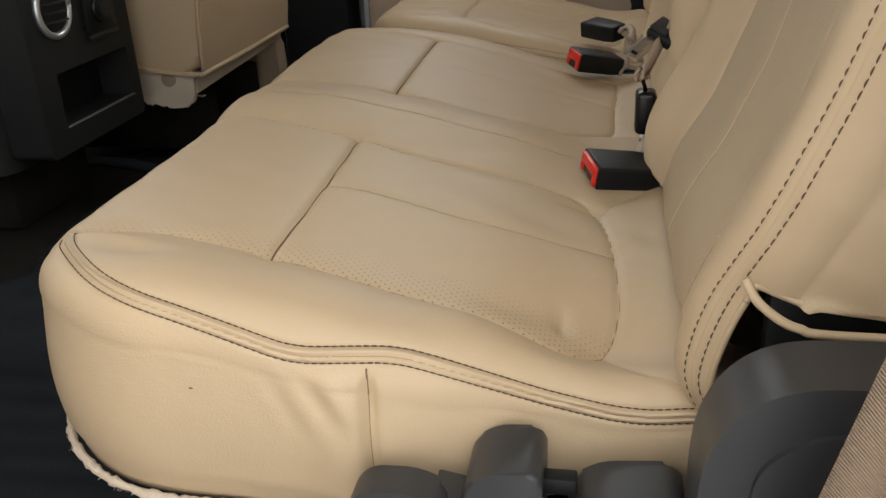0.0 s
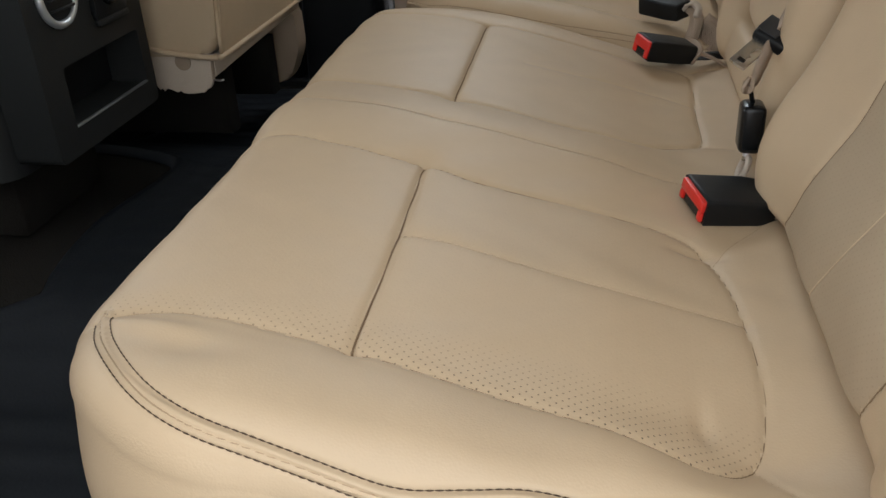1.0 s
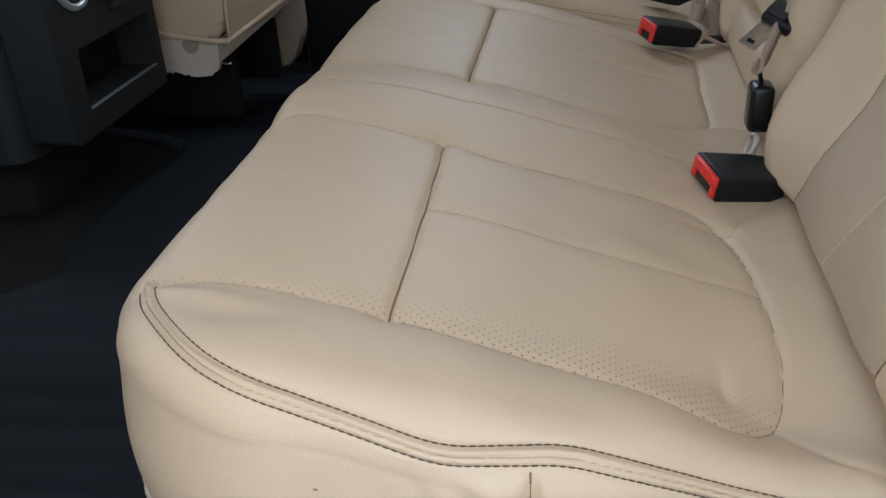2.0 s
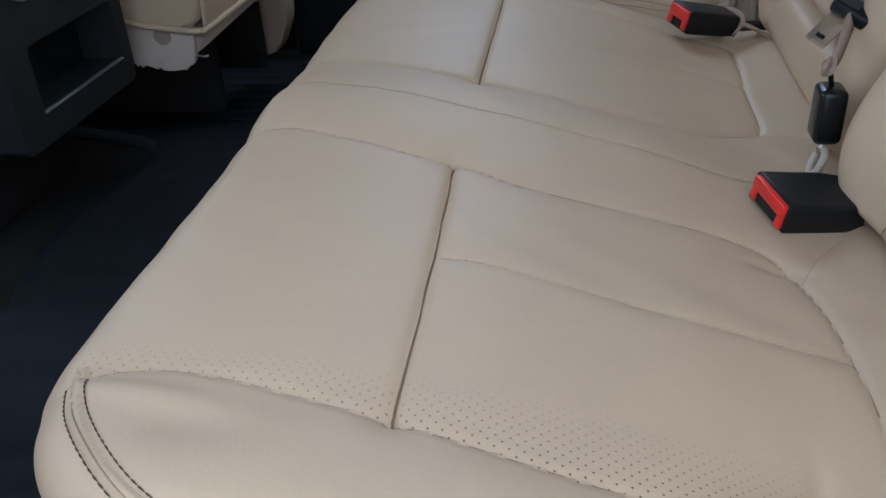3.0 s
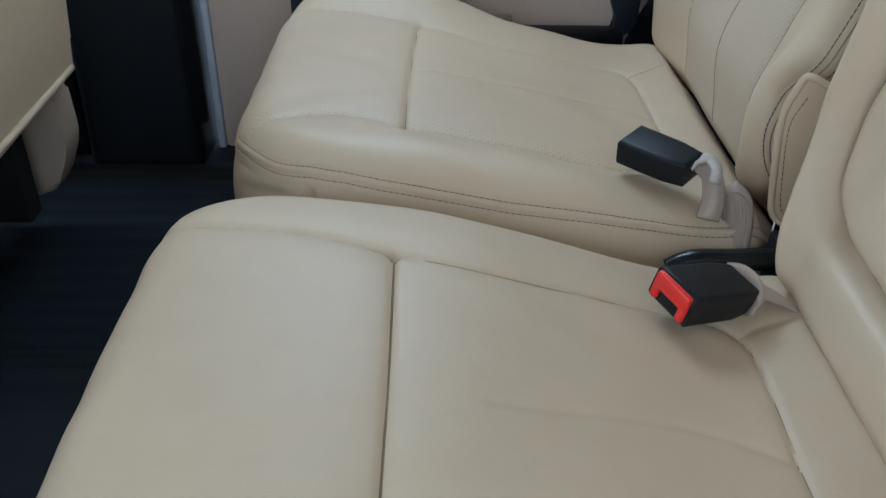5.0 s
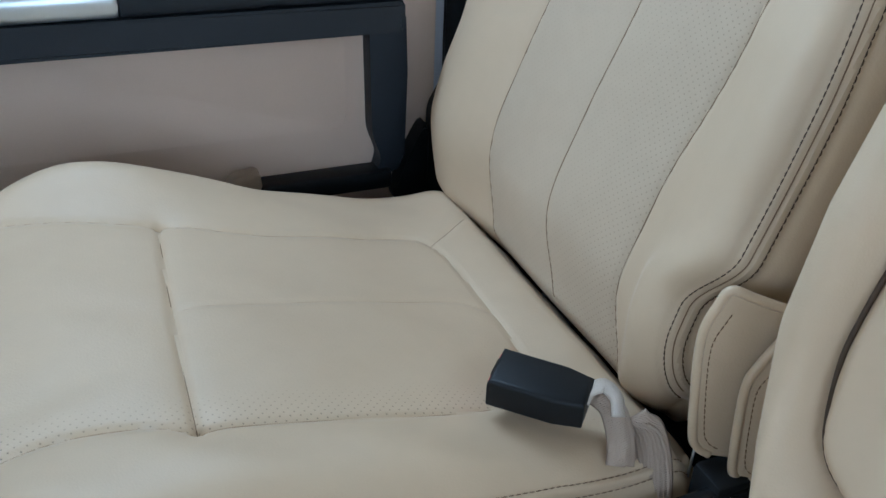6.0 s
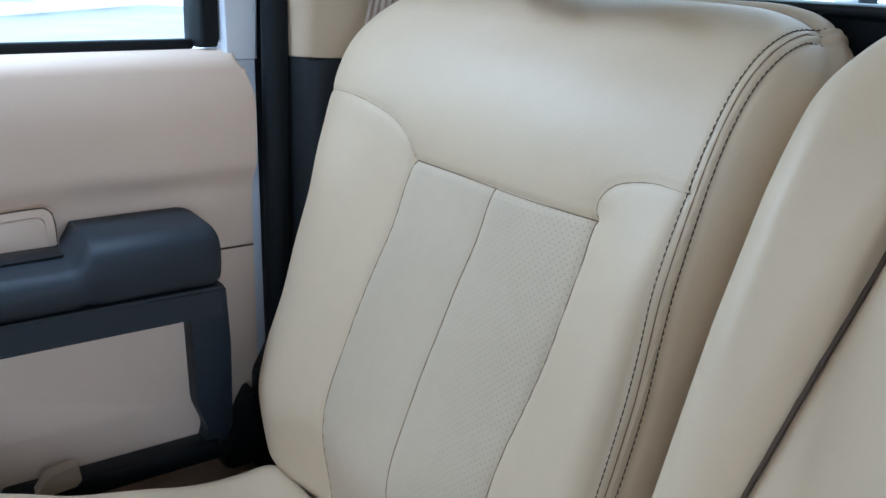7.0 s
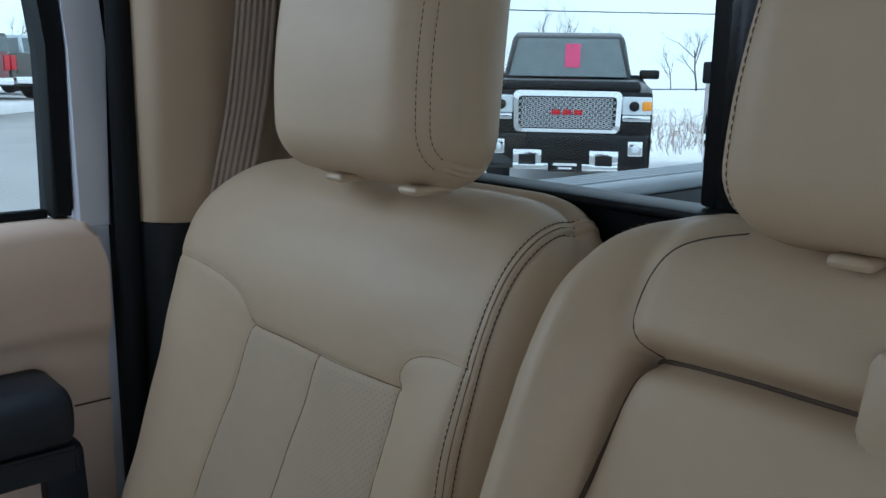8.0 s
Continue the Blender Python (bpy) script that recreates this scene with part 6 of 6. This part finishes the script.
def pickup(paint, name_label, big_grille, m, tail=False):
    """A crew-cab pickup, nose to -x, built round the origin on the ground, then moved by m."""
    root = thing("pickup_truck", name_label, "pickup truck", "parked pickup trucks")
    W = 1.0
    side = [(0.05, 0.66), (0.0, 1.05), (0.06, 1.36), (0.22, 1.42), (1.35, 1.48), (1.50, 1.50), (5.70, 1.46), (5.72, 0.62), (4.9, 0.58), (4.75, 0.92), (4.4, 1.02), (4.05, 0.92), (3.9, 0.56),
            (1.5, 0.55), (1.38, 0.90), (1.0, 1.02), (0.62, 0.90), (0.5, 0.58)]
    bm = bmesh.new()
    prism(bm, side, 1, -W, W, 0.05, 3)
    part("body", bm, paint, root)
    cabin = [(1.42, 1.48), (2.02, 2.05), (2.5, 2.13), (3.55, 2.10), (3.75, 1.46)]
    bm = bmesh.new()
    prism(bm, cabin, 1, -0.86, 0.86, 0.06, 3)
    for v in bm.verts:
        v.co.y *= 1.0 - 0.10 * max(0, (v.co.z - 1.46) / 0.6)
    part("cabin", bm, paint, root)
    # glass set 6 mm proud
    def slab(name, pts, mat, lab=""):
        a, b, c, d = [Vector(p) for p in pts]
        n = (b - a).cross(d - a).normalized() * 0.012
        vs = [a, b, c, d, a + n, b + n, c + n, d + n]
        fs = [(3, 2, 1, 0), (4, 5, 6, 7), (0, 1, 5, 4), (1, 2, 6, 5), (2, 3, 7, 6), (3, 0, 4, 7)]
        return link_mesh(name, vs, fs, mat, root, lab, smooth=False)
    slab("windscreen", [(1.425, 0.78, 1.515), (1.425, -0.78, 1.515), (1.955, -0.68, 2.02), (1.955, 0.68, 2.02)], M_CARGLASS)
    slab("rear_glass", [(3.735, -0.74, 1.50), (3.735, 0.74, 1.50), (3.585, 0.68, 2.0), (3.585, -0.68, 2.0)], M_CARGLASS)
    for s in (-1, 1):
        a, b = ((2.05, s * 0.862, 1.51), (3.6, s * 0.862, 1.51))
        c, d = ((3.5, s * 0.775, 2.0), (2.3, s * 0.775, 2.0))
        slab("side_glass", [a, b, c, d] if s < 0 else [b, a, d, c], M_CARGLASS)
        bm = bmesh.new()
        add_box(bm, (1.58, s * 1.09 - (0.13 if big_grille else 0.10), 1.50 if big_grille else 1.46), (1.68, s * 1.09 + (0.13 if big_grille else 0.10), 1.62 if big_grille else 1.74), 0.03, 3)
        add_box(bm, (1.60, min(s * 0.82, s * 1.0), 1.49), (1.66, max(s * 0.82, s * 1.0), 1.55), 0.01, 2)
        part("mirror", bm, M_BLACK, root, "black door mirror")
    bm = bmesh.new()
    add_box(bm, (0.08, -0.86, 1.34), (1.45, 0.86, 1.49), 0.06, 4)
    part("hood", bm, paint, root)
    # nose
    gz0, gz1, gw = (0.88, 1.37, 0.62) if big_grille else (0.98, 1.34, 0.98)
    if big_grille:
        frame_y = rounded([(-gw, gz0), (gw, gz0), (gw + 0.02, gz1), (-gw - 0.02, gz1)], 0.08, 4)
        inner = rounded([(-gw + 0.055, gz0 + 0.045), (gw - 0.055, gz0 + 0.045), (gw - 0.045, gz1 - 0.065), (-gw + 0.045, gz1 - 0.065)], 0.05, 4)
        n = len(frame_y)
        vs = [(-0.06, *p) for p in frame_y] + [(-0.08, *p) for p in inner] + [(0.03, *p) for p in frame_y] + [(0.0, *p) for p in inner]
        fs = []
        for i in range(n):
            j = (i + 1) % n
            fs += [(i, j, n + j, n + i), (2 * n + j, 2 * n + i, 3 * n + i, 3 * n + j), (i, 2 * n + i, 2 * n + j, j), (n + j, 3 * n + j, 3 * n + i, n + i)]
        link_mesh("grille_surround", vs, fs, M_CHROME, root, "chrome grille surround", smooth=False)
        box_part("grille_back", (-0.02, -gw + 0.05, gz0 + 0.05), (0.0, gw - 0.05, gz1 - 0.05), M_BLACK, root, 0.004)
        gr = new("grille_mesh")
        vs, fs = [], []
        rows = 10
        for r in range(rows):
            z = gz0 + 0.070 + r * 0.036
            for c in range(17):
                y = -gw + 0.085 + c * 0.067 + (0.035 if r % 2 else 0)
                if y > gw - 0.08:
                    continue
                o = len(vs)
                h = 0.5 * 0.030
                ring6 = [(-0.032, h * 0.35), (-0.018, h), (0.018, h), (0.032, h * 0.35), (0.032, -h * 0.35), (0.018, -h), (-0.018, -h), (-0.032, -h * 0.35)]
                for k in (1.0, 0.62):
                    for a, b in ring6:
                        vs.append((-0.05, y + a * k, z + b * k))
                for k in (1.0, 0.62):
                    for a, b in ring6:
                        vs.append((-0.022, y + a * k, z + b * k))
                for i in range(8):
                    j = (i + 1) % 8
                    fs += [(o + i, o + j, o + 8 + j, o + 8 + i), (o + i, o + 16 + i, o + 16 + j, o + j), (o + 8 + i, o + 8 + j, o + 24 + j, o + 24 + i)]
        bpy.data.objects.remove(gr)
        tagged(link_mesh("grille_mesh", vs, fs, M_GRILLE, root, "bright honeycomb grille", smooth=False), kind="stuff")
        bm = bmesh.new()
        for k in (-1, 0, 1):
            add_box(bm, (-0.062, k * 0.13 - 0.052, 1.09), (-0.05, k * 0.13 + 0.052, 1.15), 0.012, 2)
        part("badge", bm, M_TAIL, root, "red badge bar")
    else:
        box_part("grille_back", (-0.03, -0.62, gz0), (0.0, 0.62, gz1), M_BLACK, root, 0.01)
        for z in (1.06, 1.10, 1.27, 1.31):
            box_part("grille_bar", (-0.05, -0.60, z), (-0.03, 0.60, z + 0.02), M_CHROME, root, 0.004, 2, "chrome grille bar")
    for s in (-1, 1):
        y0, y1 = sorted((s * (0.64 if big_grille else 0.70), s * 0.985))
        box_part("headlamp", (-0.035, y0, 1.10 if big_grille else 1.04), (0.10, y1, 1.31 if big_grille else 1.37), M_LENS if big_grille else M_BLACK, root, 0.02, 3, "clear headlamp")
        bm = bmesh.new()
        bmesh.ops.create_uvsphere(bm, u_segments=16, v_segments=10, radius=0.06, matrix=pose(-0.03, s * 0.78, 1.20 if big_grille else 1.29))
        part("lamp_projector", bm, M_CHROME if not big_grille else M_BLACK, root)
        if not big_grille:
            bm = bmesh.new()
            bmesh.ops.create_uvsphere(bm, u_segments=16, v_segments=10, radius=0.055, matrix=pose(-0.03, s * 0.78, 1.12))
            part("lamp_projector", bm, M_CHROME, root)
        y0, y1 = sorted((s * 0.87, s * 0.98))
        box_part("turn_signal", (-0.048, y0, 1.15 if big_grille else 1.07), (0.08, y1, 1.26 if big_grille else 1.17), M_AMBER, root, 0.015, 3, "amber turn signal")
        if big_grille:
            y0, y1 = sorted((s * 0.645, s * 0.975))
            box_part("lamp_trim", (-0.04, y0, 1.02), (0.06, y1, 1.095), M_CHROME, root, 0.015, 3)
        y0, y1 = sorted((s * 0.72, s * 0.90))
        box_part("fog_surround", (-0.125, y0, 0.62), (-0.09, y1, 0.80), M_CHROME if big_grille else M_BLACK, root, 0.02, 3)
        bm = bmesh.new()
        bmesh.ops.create_uvsphere(bm, u_segments=16, v_segments=10, radius=0.05, matrix=pose(-0.12, s * 0.81, 0.71))
        part("fog_lamp", bm, M_LENS, root)
    bm = bmesh.new()
    add_box(bm, (-0.10, -0.99, 0.44), (0.35, 0.99, 0.88), 0.07, 4)
    part("front_bumper", bm, paint, root)
    if big_grille:
        bm = bmesh.new()
        for y0, y1, z0, z1 in ((-0.62, 0.62, 0.44, 0.52), (-0.62, -0.28, 0.52, 0.68), (0.28, 0.62, 0.52, 0.68)):
            add_box(bm, (-0.13, y0, z0), (-0.09, y1, z1), 0.012, 2)
        part("bumper_insert", bm, M_CHROME, root, "chrome bumper insert")
        for s in (-0.45, 0.45):
            box_part("tow_opening", (-0.135, s - 0.10, 0.50), (-0.128, s + 0.10, 0.62), M_BLACK, root, 0.004)
        box_part("paper_sheet", (1.56, -0.16, 1.62), (1.565, 0.04, 1.95), M_PINK, root, 0.0, label="pink paper sheet").matrix_basis = pose(-0.02, 0, 0.0)
    bm = bmesh.new()
    add_box(bm, (-0.14, -0.20, 0.42), (-0.128, 0.20, 0.56), 0.006, 1)
    part("front_plate", bm, M_BLACK, root)
    bars = bmesh.new()
    add_box(bars, (-0.145, -0.14, 0.495), (-0.1405, 0.14, 0.525))
    add_box(bars, (-0.145, -0.08, 0.455), (-0.1405, 0.08, 0.475))
    part("plate_bars", bars, M_SNOW, root, "white bars")
    # tail
    box_part("tailgate", (5.70, -0.80, 0.82), (5.735, 0.80, 1.42), paint, root, 0.02, 3)
    box_part("rear_bumper", (5.70, -0.98, 0.52), (5.88, 0.98, 0.74), M_CHROME if tail else M_BLACK, root, 0.03, 3)
    box_part("rear_plate", (5.881, -0.22, 0.56), (5.889, 0.22, 0.70), M_BLACK, root, 0.005)
    box_part("tail_badge", (5.736, -0.10, 1.02), (5.742, 0.10, 1.16), M_CHROME, root, 0.004)
    for s in (-1, 1):
        y0, y1 = sorted((s * 0.81, s * 1.005))
        box_part("tail_lamp", (5.60, y0, 0.94), (5.745, y1, 1.38), M_TAIL, root, 0.02, 3, "red tail lamp")
    for x in (1.0, 4.4):
        for s in (-1, 1):
            wheel(root, x, s * 0.86)
    root.matrix_basis = m
    for o in root.children_recursive:
        if o.parent == root:
            o.matrix_parent_inverse = Matrix()
    return root


def facing(x, y, deg, z=GROUND + 0.012):
    return pose(x, y, z, 0, 0, deg)


pickup(M_TRUCK_BLACK, "black pickup truck with chrome honeycomb grille and pink paper", True, facing(8.26, 7.44, 41))
pickup(M_TRUCK_BLACK, "black pickup truck with chrome bars and amber lamps", False, facing(9.8, 5.15, 34))
pickup(M_TRUCK_SILVER, "silver pickup truck parked behind the black one", True, facing(8.2, 14.5, 41))
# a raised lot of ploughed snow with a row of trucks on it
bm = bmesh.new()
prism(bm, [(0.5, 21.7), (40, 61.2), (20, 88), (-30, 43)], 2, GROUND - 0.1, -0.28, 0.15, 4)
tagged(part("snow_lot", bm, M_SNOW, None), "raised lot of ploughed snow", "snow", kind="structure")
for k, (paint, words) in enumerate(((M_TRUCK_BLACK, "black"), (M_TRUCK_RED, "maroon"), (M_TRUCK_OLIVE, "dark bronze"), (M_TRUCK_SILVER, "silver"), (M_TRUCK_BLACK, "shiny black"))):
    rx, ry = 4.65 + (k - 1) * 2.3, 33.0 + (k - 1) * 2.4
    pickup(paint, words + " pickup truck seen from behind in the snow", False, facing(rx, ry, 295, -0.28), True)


# ---- bare trees, weeds, wires ----
def bare_tree(x, y, h, seed):
    r = random.Random(seed)
    root = thing("bare_tree", "leafless grey winter tree with thin branching twigs", "tree", "bare winter trees", m=pose(x, y, GROUND))
    lines = []

    def grow(p, d, length, rad, depth):
        pts = [np.array(p)]
        dd = np.array(d, float)
        for _ in range(5):
            dd = dd + np.array([r.gauss(0, 0.10), r.gauss(0, 0.10), r.gauss(0.03, 0.05)])
            dd /= np.linalg.norm(dd)
            pts.append(pts[-1] + dd * length / 5)
        lines.append((pts, np.linspace(rad, rad * 0.55, 6), depth))
        if depth < 4:
            for _ in range(3 if depth else 5):
                k = r.randint(2, 5)
                nd = dd + np.array([r.gauss(0, 0.55), r.gauss(0, 0.55), r.gauss(0.25, 0.25)])
                grow(pts[k], nd / np.linalg.norm(nd), length * r.uniform(0.5, 0.75), rad * 0.5, depth + 1)

    grow((x, y, GROUND), (0, 0, 1), h * 0.42, h * 0.011, 0)
    for name, sel in (("trunk", lambda q: q < 1), ("limbs", lambda q: q >= 1)):
        vs, fs = [], []
        for pts, rad, depth in lines:
            if sel(depth):
                v, f = tube_data(np.array(pts), rad, 5 if depth < 2 else 3)
                fs += [tuple(i + len(vs) for i in q) for q in f]
                vs += v
        link_mesh(name, vs, fs, M_BARK, root)


rt = random.Random(21)
for k in range(26):
    a = radians(24 + k * 2.1 + rt.uniform(-0.8, 0.8))
    d = rt.uniform(70, 110)
    bare_tree(0.2 + d * math.cos(a), 0.6 + d * math.sin(a), rt.uniform(4.5, 8.5), 30 + k)

# dry weeds standing in the snow behind the trucks
vs, fs = [], []
rw = random.Random(7)
for _ in range(2600):
    x, y = rw.uniform(14, 26), rw.uniform(8, 22)
    if abs((x - 20) * 0.7 - (y - 14) * -0.7) > 6:
        continue
    h = rw.uniform(0.12, 0.45) * (1.5 if rw.random() < 0.1 else 1)
    p = np.array([x, y, GROUND])
    v, f = tube_data(np.array([p, p + [rw.gauss(0, 0.05), rw.gauss(0, 0.05), h * 0.6], p + [rw.gauss(0, 0.12), rw.gauss(0, 0.12), h]]), [0.007, 0.005, 0.003], 3)
    fs += [tuple(i + len(vs) for i in q) for q in f]
    vs += v
weeds = link_mesh("dry_weeds", vs, fs, M_WEED)
tagged(weeds, "dry brown weeds standing in the snow", "weeds", kind="stuff")
# snow banks: low uneven mounds
bm = bmesh.new()
bmesh.ops.create_grid(bm, x_segments=90, y_segments=40, size=1)
for v in bm.verts:
    px, py = v.co.x * 26, v.co.y * 7
    e = max(0, 1 - v.co.x ** 2) * max(0, 1 - v.co.y ** 2)
    z = (0.9 * noise.noise((px * 0.25, py * 0.25, 0.3)) + 0.35 * noise.noise((px * 1.1, py * 1.1, 4.0)) + 0.7) * e ** 0.5
    v.co = Vector((px, py, z * 0.75 - 0.03))
bm.transform(pose(26, 22, GROUND, 0, 0, -48))
bank = part("snow_bank", bm, M_SNOW, None)
tagged(bank, "low uneven bank of ploughed snow", "snow", kind="stuff")
for z, dx in ((5.2, 0), (3.3, 1.5), (0.9, -3.0)):
    a, b = np.array([-20.0 + dx, 42.0, z]), np.array([48.0 + dx, 4.0, z])
    ln = np.array([a + (b - a) * t + np.array([0, 0, -0.6 * math.sin(math.pi * t)]) for t in np.linspace(0, 1, 30)])
    wire = tube("power_line", ln, 0.018, M_BLACK, None, 5)
    tagged(wire, "thin black overhead power line over the lot", "power line", "overhead lines")
for x, y in ((17.0, 21.4), (48.0, 4.0), (-20, 42)):
    pole = thing("utility_pole", "weathered wooden utility pole in the snow", "utility pole", "utility poles", m=pose(x, y, GROUND))
    tube("pole", [(x, y, GROUND), (x, y, 3.0), (x, y, 7.0)], [0.11, 0.10, 0.08], M_BARK, pole, 10)
    box_part("cross_arm", (x - 0.9, y - 0.05, 6.2), (x + 0.9, y + 0.05, 6.32), M_BARK, pole, 0.01)
